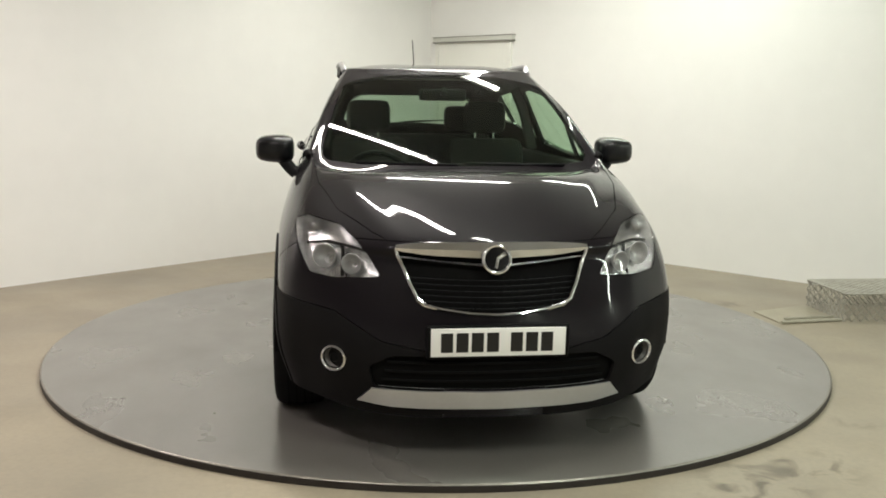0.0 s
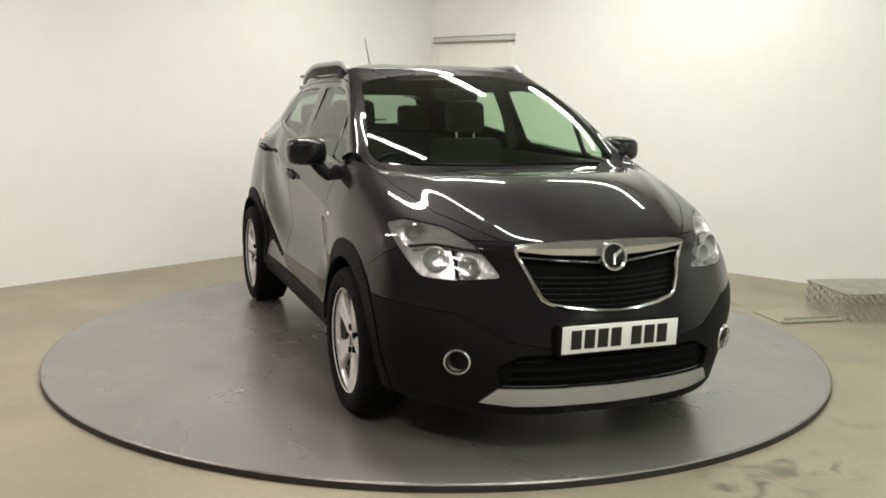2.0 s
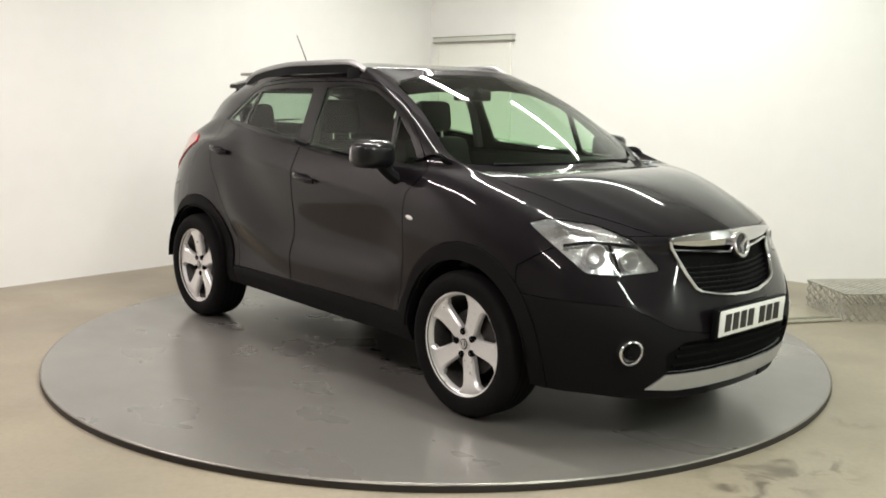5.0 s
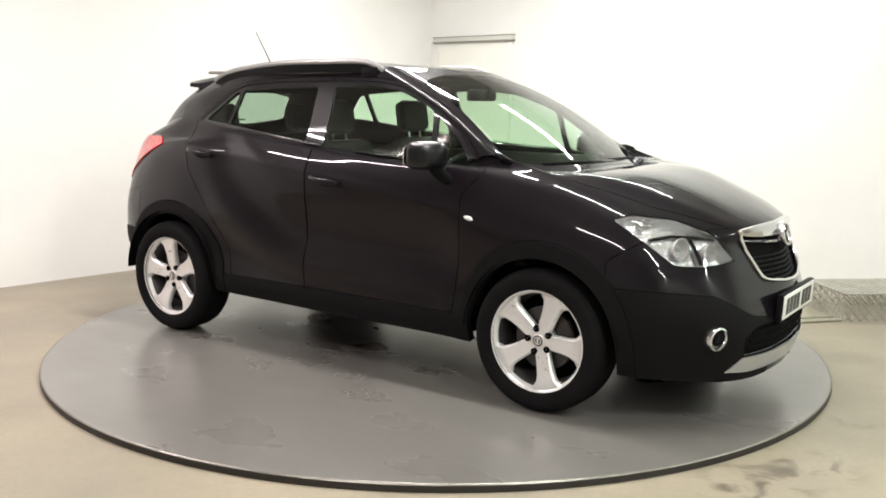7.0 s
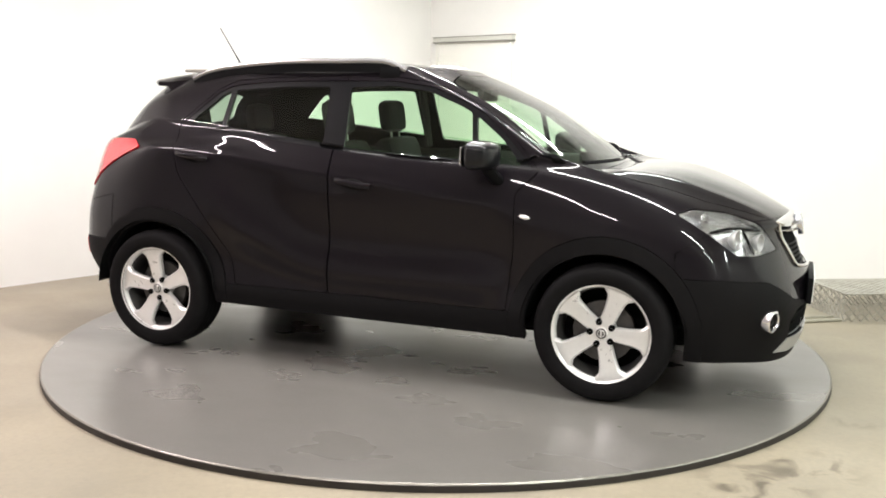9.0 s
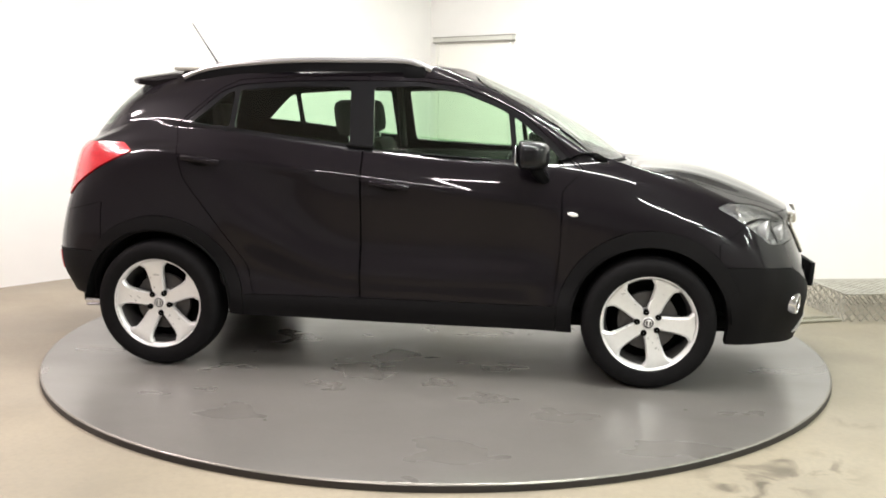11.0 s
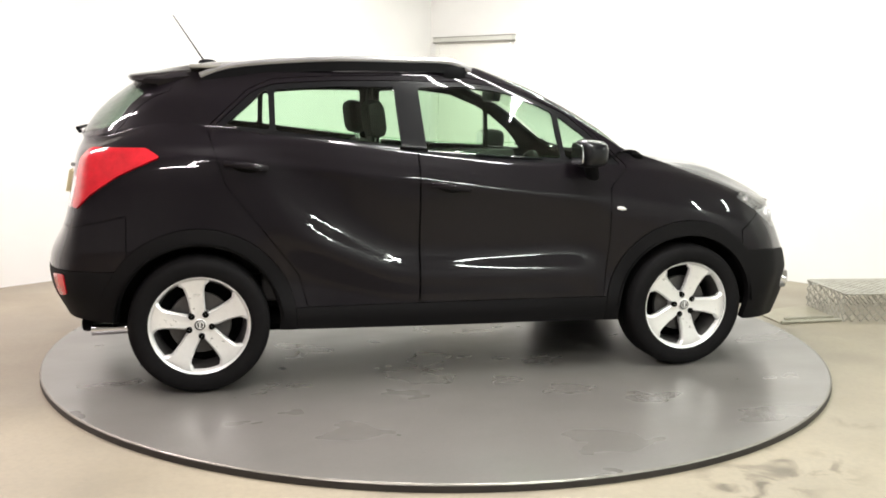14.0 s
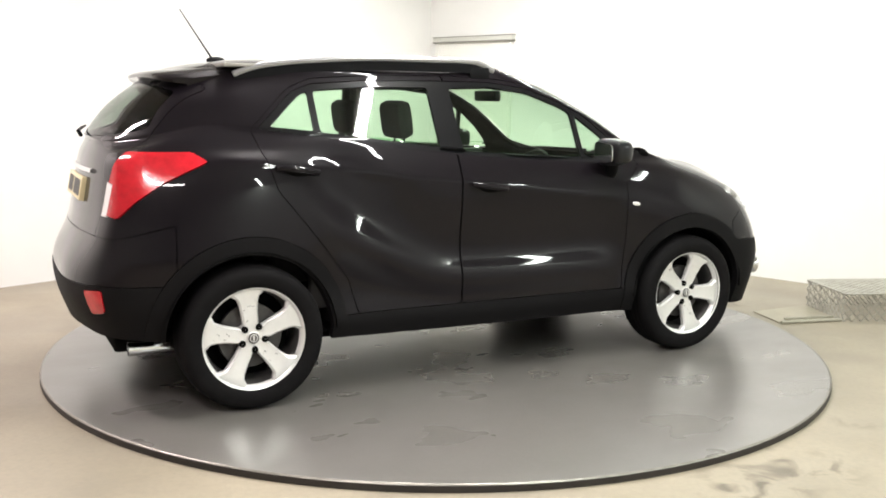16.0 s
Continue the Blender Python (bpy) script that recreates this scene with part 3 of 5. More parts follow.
def panel(name, bm, zones, material, parent, side, label="", gap=0.0022, flange=0.014, lift=0.0, fair=None):
    """One panel of the skin as a mesh of its own: side -1 right, 1 left, 0 both halves joined.
    Its edges turn inwards, and it keeps the skin's own smooth normals."""
    pos, nrm, faces = zone_arrays(bm, zones)
    if not len(faces):
        return None
    if fair:
        keys, kn, _ = zone_arrays(bm, fair[1])
        pos, nrm = fair_glass(pos, nrm, fair[0], keys)
    if side == 0:
        n = len(pos)
        mid = np.abs(pos[:, 1]) < 1e-5
        remap = np.arange(n)
        extra = np.where(~mid)[0]
        remap[extra] = n + np.arange(len(extra))
        flip = np.array([1, -1, 1])
        faces = faces + [[int(remap[i]) for i in reversed(f)] for f in faces]
        pos = np.concatenate([pos, pos[extra] * flip])
        nrm = np.concatenate([nrm, nrm[extra] * flip])
    elif side == -1:
        flip = np.array([1, -1, 1])
        pos, nrm, faces = pos * flip, nrm * flip, [f[::-1] for f in faces]
    # face direction after the skin's normals
    f0 = faces[len(faces) // 2]
    a, b, c = pos[f0[0]], pos[f0[1]], pos[f0[2]]
    if np.cross(b - a, c - a) @ nrm[f0[1]] < 0:
        faces = [f[::-1] for f in faces]
    count = {}
    for f in faces:
        for i in range(len(f)):
            count[(f[i], f[(i + 1) % len(f)])] = 1
    rim = [(i, j) for (i, j) in count if (j, i) not in count]
    pos = pos + nrm * lift
    if gap:
        mean = np.zeros_like(pos)
        num = np.zeros(len(pos))
        for i, j in rim:
            d = pos[j] - pos[i]
            inn = np.cross((nrm[i] + nrm[j]) / 2, d)
            inn /= np.linalg.norm(inn) + 1e-12
            for k in (i, j):
                mean[k] += inn
                num[k] += 1
        m = num > 0
        ln = np.linalg.norm(mean, axis=1)
        m &= ln > 0.3
        pos[m] += mean[m] / ln[m][:, None] * gap
    verts = [tuple(p) for p in pos]
    normals = [[tuple(nrm[i]) for i in f] for f in faces]
    if flange:
        low = {}
        for i, j in rim:
            for k in (i, j):
                if k not in low:
                    low[k] = len(verts)
                    verts.append(tuple(pos[k] - nrm[k] * flange))
        for i, j in rim:
            q = [j, i, low[i], low[j]]
            p = [np.array(verts[k]) for k in q]
            fn = np.cross(p[1] - p[0], p[2] - p[1])
            fn /= np.linalg.norm(fn) + 1e-12
            faces.append(q)
            normals.append([tuple(fn)] * 4)
    me = bpy.data.meshes.new(name)
    me.from_pydata(verts, [], faces)
    me.materials.append(material)
    for p in me.polygons:
        p.use_smooth = True
    if len(me.loops) == sum(len(f) for f in normals):
        me.normals_split_custom_set([n for f in normals for n in f])
    ob = new(name, me)
    ob.parent = parent
    return tagged(ob, label) if label else ob


def circle(x, z, r, n=28, a0=0, a1=360):
    return [(x + r * math.cos(radians(a0 + (a1 - a0) * i / n)), z + r * math.sin(radians(a0 + (a1 - a0) * i / n))) for i in range(n + (a1 - a0 < 360))]


AXLE_F, AXLE_R, HUB_Z = 1.2775, -1.2775, 0.335

(BODY, HOLE, CLADDING, DOOR_F, DOOR_R, WIN_F, WIN_Q, WIN_R, WIN_C, SCREEN, BACKLIGHT, HOOD, GRILLE, LOWGRILLE, SKID,
 HEADLAMP, TAIL, BUMPER_F, BUMPER_R, ROOFZONE, HATCH, WHITE_TAIL, FRAMES, SILL, CLAD_F, CLAD_R, REFLECTOR, ARCH_R) = range(28)


def carve_all(bm):
    out = lambda c: c.y > 0.42
    for ax, zone in ((AXLE_F, CLADDING), (AXLE_R, ARCH_R)):
        arch = circle(ax, HUB_Z, 0.384, 30, -8, 188) + [(ax - 0.36, 0.0), (ax + 0.36, 0.0)]
        carve(bm, arch, SIDE, HOLE, out)
        trim = circle(ax, HUB_Z + 0.003, 0.462, 30, -8, 188) + [(ax - 0.455, 0.0), (ax + 0.455, 0.0)]
        carve(bm, trim, SIDE, zone, out)
    carve(bm, [(0.9, 0.0), (0.9, 0.40), (-0.9, 0.40), (-0.9, 0.0)], SIDE, SILL, out)
    # glass
    front = lambda c: 0.1 < c.x < 1.21 and c.z > 1.05
    carve(bm, round_poly([(-0.3, 1.108), (0.45, 1.11), (0.64, 1.125), (0.665, 1.165), (0.60, 1.36), (0.545, 1.495), (0.49, 1.518), (0.3, 1.55), (-0.3, 1.562)], 0.02), FRONT, SCREEN, front)
    glass = lambda c: c.y > 0.5 and c.z > 1.0
    carve(bm, round_poly([(-0.14, 1.165), (-0.165, 1.480), (0.08, 1.490), (0.30, 1.462), (0.48, 1.395), (0.545, 1.362), (0.575, 1.128)], 0.02), SIDE, WIN_F, glass)
    carve(bm, round_poly([(0.575, 1.345), (0.605, 1.125), (0.84, 1.108), (0.72, 1.235)], 0.02), SIDE, WIN_Q, glass)
    carve(bm, round_poly([(-0.27, 1.188), (-0.29, 1.482), (-0.60, 1.480), (-0.895, 1.460), (-0.895, 1.262)], 0.02), SIDE, WIN_R, glass)
    carve(bm, round_poly([(-0.925, 1.267), (-0.925, 1.456), (-0.965, 1.440), (-1.135, 1.287)], 0.02), SIDE, WIN_C, glass)
    carve(bm, round_poly([(0.90, 1.095), (0.76, 1.235), (0.62, 1.352), (0.48, 1.420), (0.30, 1.486), (0.08, 1.514), (-0.3, 1.514), (-0.62, 1.508), (-0.90, 1.488), (-1.0, 1.45), (-1.19, 1.278), (-0.9, 1.238), (-0.3, 1.165), (0.0, 1.135), (0.57, 1.102)], 0.02), SIDE, FRAMES, glass)
    rear = lambda c: c.x < -1.2 and c.z > 1.15
    carve(bm, round_poly([(-0.3, 1.225), (0.35, 1.235), (0.52, 1.27), (0.45, 1.44), (0.3, 1.475), (-0.3, 1.475)], 0.03), FRONT, BACKLIGHT, rear)
    # lamps
    nose = lambda c: c.x > 1.3 and c.z > 0.55
    carve(bm, round_poly([(-0.575, 0.915), (-0.66, 0.937), (-0.855, 0.915), (-1.0, 0.863), (-1.075, 0.79), (-1.125, 0.735), (-0.94, 0.722), (-0.81, 0.73), (-0.69, 0.825)], 0.02), DIAG, HEADLAMP, nose)
    tail = lambda c: c.x < -1.3 and c.y > 0.35
    carve(bm, [(-0.91, 0.89), (-0.868, 0.889), (-0.856, 1.03), (-0.895, 1.04)], DIAG_REAR, WHITE_TAIL, tail)
    carve(bm, round_poly([(-0.485, 1.13), (-0.57, 1.172), (-0.83, 1.17), (-0.87, 1.12), (-0.905, 0.90), (-0.80, 0.886), (-0.728, 0.957), (-0.63, 1.04)], 0.015), DIAG_REAR, TAIL, tail)
    carve(bm, round_poly([(-0.985, 0.565), (-0.865, 0.575), (-0.855, 0.475), (-0.94, 0.46)], 0.02), DIAG_REAR, REFLECTOR, tail)
    # nose openings
    face = lambda c: c.x > 1.75
    carve(bm, round_poly([(-0.3, 0.866), (0.30, 0.860), (0.378, 0.850), (0.36, 0.79), (0.29, 0.642), (0.15, 0.622), (-0.3, 0.612)], 0.02), FRONT, GRILLE, face)
    carve(bm, round_poly([(-0.3, 0.452), (0.40, 0.448), (0.49, 0.40), (0.47, 0.318), (-0.3, 0.308)], 0.02), FRONT, LOWGRILLE, face)
    carve(bm, [(-0.3, 0.304), (0.475, 0.314), (0.53, 0.25), (0.4, 0.236), (-0.3, 0.232)], FRONT, SKID, face)
    carve(bm, [(0.2, 0.0), (0.2, 0.455), (0.44, 0.50), (0.62, 0.60), (0.95, 0.64), (0.95, 0.0)], FRONT, CLAD_F, lambda c: c.x > 1.45)
    carve(bm, [(-0.3, 0.0), (-0.3, 0.56), (0.95, 0.60), (0.95, 0.0)], FRONT, CLAD_R, lambda c: c.x < -1.45)
    # big panels
    carve(bm, round_poly([(2.3, -0.3), (2.3, 0.36), (2.0, 0.40), (1.90, 0.48), (1.70, 0.60), (1.40, 0.68), (1.12, 0.70), (1.12, 0.62), (1.175, 0.45), (1.21, 0.2), (1.21, -0.3)], 0.02), TOP, HOOD, lambda c: c.z > 0.872 and c.x > 0.9)
    carve(bm, [(2.4, 0.0), (2.4, 0.872), (1.80, 0.872), (1.60, 0.74), (1.62, 0.0)], SIDE, BUMPER_F, lambda c: True)
    carve(bm, [(-2.4, 0.0), (-2.4, 0.80), (-1.85, 0.80), (-1.60, 0.86), (-1.62, 0.0)], SIDE, BUMPER_R, lambda c: True)
    doors = lambda c: c.y > 0.5
    carve(bm, round_poly([(0.80, 0.40), (0.83, 0.70), (0.83, 0.98), (0.935, 1.085), (0.78, 1.245), (0.63, 1.372), (0.49, 1.442), (0.30, 1.508), (0.08, 1.537), (-0.19, 1.542), (-0.19, 0.40)], 0.02), SIDE, DOOR_F, doors)
    carve(bm, round_poly([(-0.195, 0.40), (-0.195, 1.542), (-0.62, 1.532), (-0.90, 1.514), (-1.02, 1.462), (-1.225, 1.272), (-1.14, 1.0), (-0.95, 0.76), (-0.80, 0.56), (-0.76, 0.40)], 0.02), SIDE, DOOR_R, doors)
    carve(bm, [(0.6, -0.1), (0.6, 0.50), (-1.47, 0.50), (-1.47, -0.1)], TOP, ROOFZONE, lambda c: c.z > 1.575)
    carve(bm, [(-0.3, 0.80), (0.55, 0.80), (0.58, 1.10), (0.49, 1.5), (-0.3, 1.53)], FRONT, HATCH, lambda c: c.x < -1.4)


def build_car_skin(car):
    bm = skin_bmesh()
    carve_all(bm)
    solid = {BODY, CLADDING, ARCH_R, SILL, CLAD_F, CLAD_R, DOOR_F, DOOR_R, FRAMES, HOOD, GRILLE, LOWGRILLE, SKID, TAIL, WHITE_TAIL, REFLECTOR, BUMPER_F, BUMPER_R, ROOFZONE, HATCH}
    # Added shell: blocks light leaks, darkens the panel gaps and lines the cabin.
    panel("inner_shell", bm, solid, LINER, car, 0, "matt black inner shell and trim, added to stop light leaks", gap=0, flange=0, lift=-0.020)
    panel("body_shell", bm, {BODY}, PAINT, car, 0, "black metallic painted body")
    panel("roof", bm, {ROOFZONE}, PAINT, car, 0, gap=0.001)
    panel("bonnet", bm, {HOOD}, PAINT, car, 0, "black metallic bonnet")
    panel("front_bumper", bm, {BUMPER_F}, PAINT, car, 0)
    panel("rear_bumper", bm, {BUMPER_R}, PAINT, car, 0)
    panel("rear_bumper_cladding", bm, {CLAD_R}, CLAD, car, 0, "charcoal plastic bumper cladding", gap=0.001, lift=0.003)
    panel("tailgate", bm, {HATCH}, PAINT, car, 0)
    panel("windscreen", bm, {SCREEN}, GLASS, car, 0, "green-tinted windscreen", gap=0, flange=0, fair=(0, {SCREEN}))
    panel("rear_window", bm, {BACKLIGHT}, DARK_GLASS, car, 0, "dark tinted rear window", gap=0, flange=0)
    panel("grille_backing", bm, {GRILLE}, LINER, car, 0, "matt black grille backing", gap=0, lift=-0.035, flange=0)
    panel("lower_intake", bm, {LOWGRILLE}, BLACK, car, 0, "black lower intake", gap=0, lift=-0.03, flange=0)
    panel("skid_plate", bm, {SKID}, SILVER, car, 0, "silver painted skid plate", gap=0.001, lift=0.008, flange=0.03)
    for side in (-1, 1):
        for zone in (CLADDING, ARCH_R):
            panel("arch_cladding", bm, {zone}, CLAD, car, side, "charcoal plastic arch cladding", gap=0.001, lift=0.008, flange=0.04)
        panel("sill_cladding", bm, {SILL}, CLAD, car, side, "charcoal plastic sill cladding", gap=0.001, lift=0.005, flange=0.03)
        panel("front_bumper_cladding", bm, {CLAD_F}, CLAD, car, side, "charcoal plastic bumper cladding", gap=0.001, lift=0.003)
        doors = [panel("front_door", bm, {DOOR_F}, PAINT, car, side), panel("rear_door", bm, {DOOR_R}, PAINT, car, side)]
        panel("window_frame", bm, {FRAMES}, GLOSS_BLACK, car, side, "gloss black window surround", gap=0.0005, lift=-0.003)
        for z, nm, g in ((WIN_F, "front_side_window", GLASS), (WIN_Q, "front_quarter_window", GLASS), (WIN_R, "rear_side_window", GLASS), (WIN_C, "rear_quarter_window", GLASS)):
            panel(nm, bm, {z}, g, car, side, "green-tinted side glass", gap=0, flange=0, lift=-0.005, fair=(1, {WIN_F, WIN_Q, WIN_R, WIN_C}))
        h = panel("headlamp", bm, {HEADLAMP}, LENS, car, side, "clear headlamp lens over chrome reflectors", gap=0.001, flange=0)
        panel("headlamp_bowl", bm, {HEADLAMP}, LAMP_BOWL, h, side, "silver headlamp bowl", gap=0.002, lift=-0.05, flange=-0.045)
        build_lamp_inside(h, side)
        t = panel("tail_lamp", bm, {TAIL}, RED, car, side, "bright red tail lamp", gap=0.001, lift=0.008, flange=0.025)
        panel("reversing_lens", bm, {WHITE_TAIL}, WHITE_LENS, t, side, "white reversing lens", gap=0.001, lift=0.008, flange=0.025)
        panel("rear_reflector", bm, {REFLECTOR}, RED, car, side, "red bumper reflector", gap=0.001, lift=0.008, flange=0.02)
        build_handles(doors, side)
    bm.free()


GRID, GRID_N = skin_grid()
FLAT, FLAT_N = GRID.reshape(-1, 3), GRID_N.reshape(-1, 3)


def on_skin(a, b, view):
    """The place on the right half of the skin, and its normal, at (half width, height) seen from the front or rear,
    or (forward, height) from the side."""
    if view == "side":
        ok, c = FLAT[:, 1] > 0.5, (0, 2)
    elif view == "front":
        ok, c = FLAT[:, 0] > 1.6, (1, 2)
    else:
        ok, c = FLAT[:, 0] < -1.5, (1, 2)
    d = (FLAT[:, c[0]] - a) ** 2 + (FLAT[:, c[1]] - b) ** 2 + np.where(ok, 0, 100)
    i = np.argsort(d)[:6]
    k = 1 / (d[i] + 1e-5)
    p = (FLAT[i] * k[:, None]).sum(0) / k.sum()
    n = (FLAT_N[i] * k[:, None]).sum(0)
    p[c[0]], p[c[1]] = a, b
    return p, n / np.linalg.norm(n)


def side_of(p, side):
    return (p[0], p[1] * side, p[2])


def nose(w, z, out=0.0):
    """A place on the nose at half width w (signed) and height z."""
    p, n = on_skin(abs(w), z, "front")
    p = p + n * out
    return Vector((p[0], math.copysign(p[1], w) if w else 0.0, p[2]))


def strip(bm, upper, lower, depth):
    """A solid bar between an upper and a lower line, given depth to the rear."""
    n = len(upper)
    f = [[bm.verts.new(p) for p in upper], [bm.verts.new(p) for p in lower]]
    mid = [bm.verts.new((Vector(a) + Vector(b)) / 2 + Vector((depth * 0.35, 0, 0))) for a, b in zip(upper, lower)]
    bk = [[bm.verts.new(Vector(p) - Vector((depth, 0, 0))) for p in upper], [bm.verts.new(Vector(p) - Vector((depth, 0, 0))) for p in lower]]
    for i in range(n - 1):
        for a, b in ((f[0], mid), (mid, f[1]), (f[1], bk[1]), (bk[1], bk[0]), (bk[0], f[0])):
            bm.faces.new((a[i], a[i + 1], b[i + 1], b[i]))
    for i in (0, n - 1):
        bm.faces.new((f[0][i], mid[i], f[1][i], bk[1][i], bk[0][i]))
    bmesh.ops.recalc_face_normals(bm, faces=bm.faces[:])


def build_lamp_inside(lamp, side):
    """Projector, indicator and dark dividers behind the headlamp lens."""
    for name, c, r, m, lab in (("projector", (1.852, 0.645, 0.795), 0.050, SILVER, "round silver projector"),
                               ("main_beam", (1.945, 0.54, 0.775), 0.042, SILVER, "silver main-beam bowl"),
                               ("indicator", (1.70, 0.685, 0.885), 0.034, CHROME, "chrome indicator bowl")):
        bm = bmesh.new()
        lathe(bm, [(r, 0.03), (r * 0.96, 0.032), (r * 0.9, 0.02), (r * 0.6, -0.005), (r * 0.3, -0.016), (0.002, -0.018)], 28, "x")
        bmesh.ops.transform(bm, matrix=Matrix.Translation((c[0] - 0.02, c[1] * side, c[2])) @ Matrix.Rotation(radians(20 * side), 4, "Z"), verts=bm.verts[:])
        part(name, bm, m, lamp, lab)
    bm = bmesh.new()
    pts = [nose(w * side, z, -0.028) for w, z in ((0.74, 0.845), (0.66, 0.86), (0.58, 0.852), (0.50, 0.825))]
    tube(bm, pts, 0.007, 6)
    part("divider", bm, BLACK, lamp, "black divider bar")
    bm = bmesh.new()
    pts = [nose(w * side, z, -0.03) for w, z in ((0.60, 0.85), (0.595, 0.80), (0.60, 0.735))]
    tube(bm, pts, 0.008, 6)
    part("divider", bm, BLACK, lamp, "black divider bar")


def build_handles(doors, side):
    for door, x, z in ((doors[0], -0.04, 0.985), (doors[1], -1.045, 1.087)):
        p, n = on_skin(x, z, "side")
        m = Matrix.Translation(side_of(p, side)) @ Matrix.Rotation(radians(7), 4, "Y")
        # No real hollow: a black bulge whose colour stands for the recess's shade.
        bm = bmesh.new()
        vs = bmesh.ops.create_uvsphere(bm, u_segments=20, v_segments=10, radius=1)["verts"]
        bmesh.ops.scale(bm, vec=(0.062, 0.010, 0.026), verts=vs)
        bmesh.ops.transform(bm, matrix=m, verts=vs)
        part("handle_recess_shade", bm, LINER, door, "matt black bulge drawn as the shaded handle recess")
        bm = bmesh.new()
        pts = []
        for i in range(9):
            t = i / 8
            a = -0.098 + 0.196 * t
            q, nn = on_skin(x + a, z - 0.118 * a + 0.004, "side")
            q = q + nn * (0.012 + 0.022 * math.sin(math.pi * t) ** 0.6)
            pts.append(side_of(q, side))
        tube(bm, pts, 0.0125, 10, flat=1.25)
        part("handle", bm, PAINT, door, "body-coloured pull handle")


def build_wheel(angle):
    """An alloy wheel with its face towards -y, one spoke at the given angle."""
    w = new("wheel")
    bm = bmesh.new()
    prof = [(0.236, -0.098), (0.243, -0.107), (0.262, -0.113), (0.29, -0.116), (0.312, -0.110), (0.324, -0.098), (0.331, -0.08), (0.3345, -0.05), (0.335, 0),
            (0.3345, 0.05), (0.331, 0.08), (0.324, 0.098), (0.29, 0.116), (0.262, 0.113), (0.236, 0.098)]
    lathe(bm, prof, 96, "y", close=True)
    tyre = part("tyre", bm, RUBBER, w, "black rubber tyre with dark bands drawn as tread grooves")
    # Grooves are not cut: flat black bands carry their shade as colour.
    for k in (-0.052, -0.018, 0.018, 0.052):
        bm = bmesh.new()
        lathe(bm, [(0.3353, k - 0.004), (0.3356, k), (0.3353, k + 0.004)], 96, "y")
        part("groove_shade_band", bm, LINER, tyre)
    bm = bmesh.new()
    lathe(bm, [(0.232, -0.098), (0.240, -0.102), (0.2475, -0.100), (0.2475, -0.094), (0.236, -0.088), (0.228, -0.083), (0.222, -0.074), (0.220, -0.066)], 96, "y")
    rim = part("rim", bm, ALLOY, w, "silver alloy rim lip")
    # The barrel is alloy too; its dark colour is the shade in there.
    bm = bmesh.new()
    lathe(bm, [(0.221, -0.067), (0.212, -0.05), (0.206, 0.0), (0.204, 0.09), (0.23, 0.10)], 72, "y")
    part("barrel", bm, ALLOY_DARK, rim, "alloy wheel barrel coloured dark for the shade inside")
    for k in range(5):
        bm = bmesh.new()
        rows = []
        for r, hw, f in ((0.020, 0.016, -0.066), (0.045, 0.031, -0.072), (0.075, 0.037, -0.073), (0.12, 0.039, -0.077), (0.165, 0.045, -0.082), (0.190, 0.052, -0.086), (0.208, 0.064, -0.0875), (0.228, 0.082, -0.087)):
            bend = -r + math.sqrt(max(r * r - hw * hw, 0)) if r > 0.2 else 0
            rows.append([(r + bend, -hw, f + 0.030), (r + bend, -hw, f + 0.009), (r + bend * 0.6, -hw * 0.80, f), (r, 0, f + 0.0035), (r + bend * 0.6, hw * 0.80, f), (r + bend, hw, f + 0.009), (r + bend, hw, f + 0.030)])
        vs = [[bm.verts.new((a, c, b)) for a, b, c in row] for row in rows]
        for a, b in zip(vs, vs[1:]):
            for i in range(6):
                bm.faces.new((a[i], a[i + 1], b[i + 1], b[i]))
        bm.faces.new(vs[0])
        bm.faces.new(vs[-1][::-1])
        bmesh.ops.recalc_face_normals(bm, faces=bm.faces[:])
        bmesh.ops.transform(bm, matrix=Matrix.Rotation(radians(-(angle + 72 * k)), 4, "Y"), verts=bm.verts[:])
        part("spoke", bm, ALLOY, rim, smooth=28)
    bm = bmesh.new()
    lathe(bm, [(0.002, -0.080), (0.022, -0.0795), (0.028, -0.076), (0.030, -0.070), (0.062, -0.068), (0.07, -0.06), (0.07, 0.02)], 40, "y")
    hub = part("hub", bm, ALLOY, rim, "silver hub")
    bm = bmesh.new()
    lathe(bm, [(0.002, -0.0825), (0.021, -0.082), (0.0255, -0.0795)], 28, "y")
    part("centre_cap", bm, ALLOY_DARK, rim, "grey centre cap")
    bm = bmesh.new()
    lathe(bm, [(0.0145, -0.0823), (0.0165, -0.0838), (0.0185, -0.0823)], 24, "y")
    box(bm, -0.004, 0.004, -0.0842, -0.082, -0.011, 0.012)
    part("cap_emblem", bm, ALLOY, rim, "plain silver cap emblem")
    # Bolt pockets as closed black caps, their shade put into the colour.
    for k in range(5):
        a = radians(angle + 36 + 72 * k)
        bm = bmesh.new()
        lathe(bm, [(0.002, -0.0790), (0.0125, -0.0790), (0.0152, -0.0775), (0.0152, -0.06)], 16, "y", centre=(0.056 * math.cos(a), 0, 0.056 * math.sin(a)))
        part("wheel_bolt", bm, LINER, rim, "matt black cap drawn as a shaded wheel bolt socket")
    bm = bmesh.new()
    lathe(bm, [(0.05, -0.022), (0.06, -0.02), (0.148, -0.02), (0.150, -0.016), (0.150, 0.004), (0.06, 0.004)], 48, "y")
    part("brake_disc", bm, ALLOY_DARK, w, "worn steel brake disc, darkened for shade behind the spokes")
    bm = bmesh.new()
    lathe(bm, [(0.21, 0.06), (0.12, 0.05), (0.002, 0.05)], 40, "y")
    part("dust_shield", bm, LINER, w, "black dust shield")
    return w


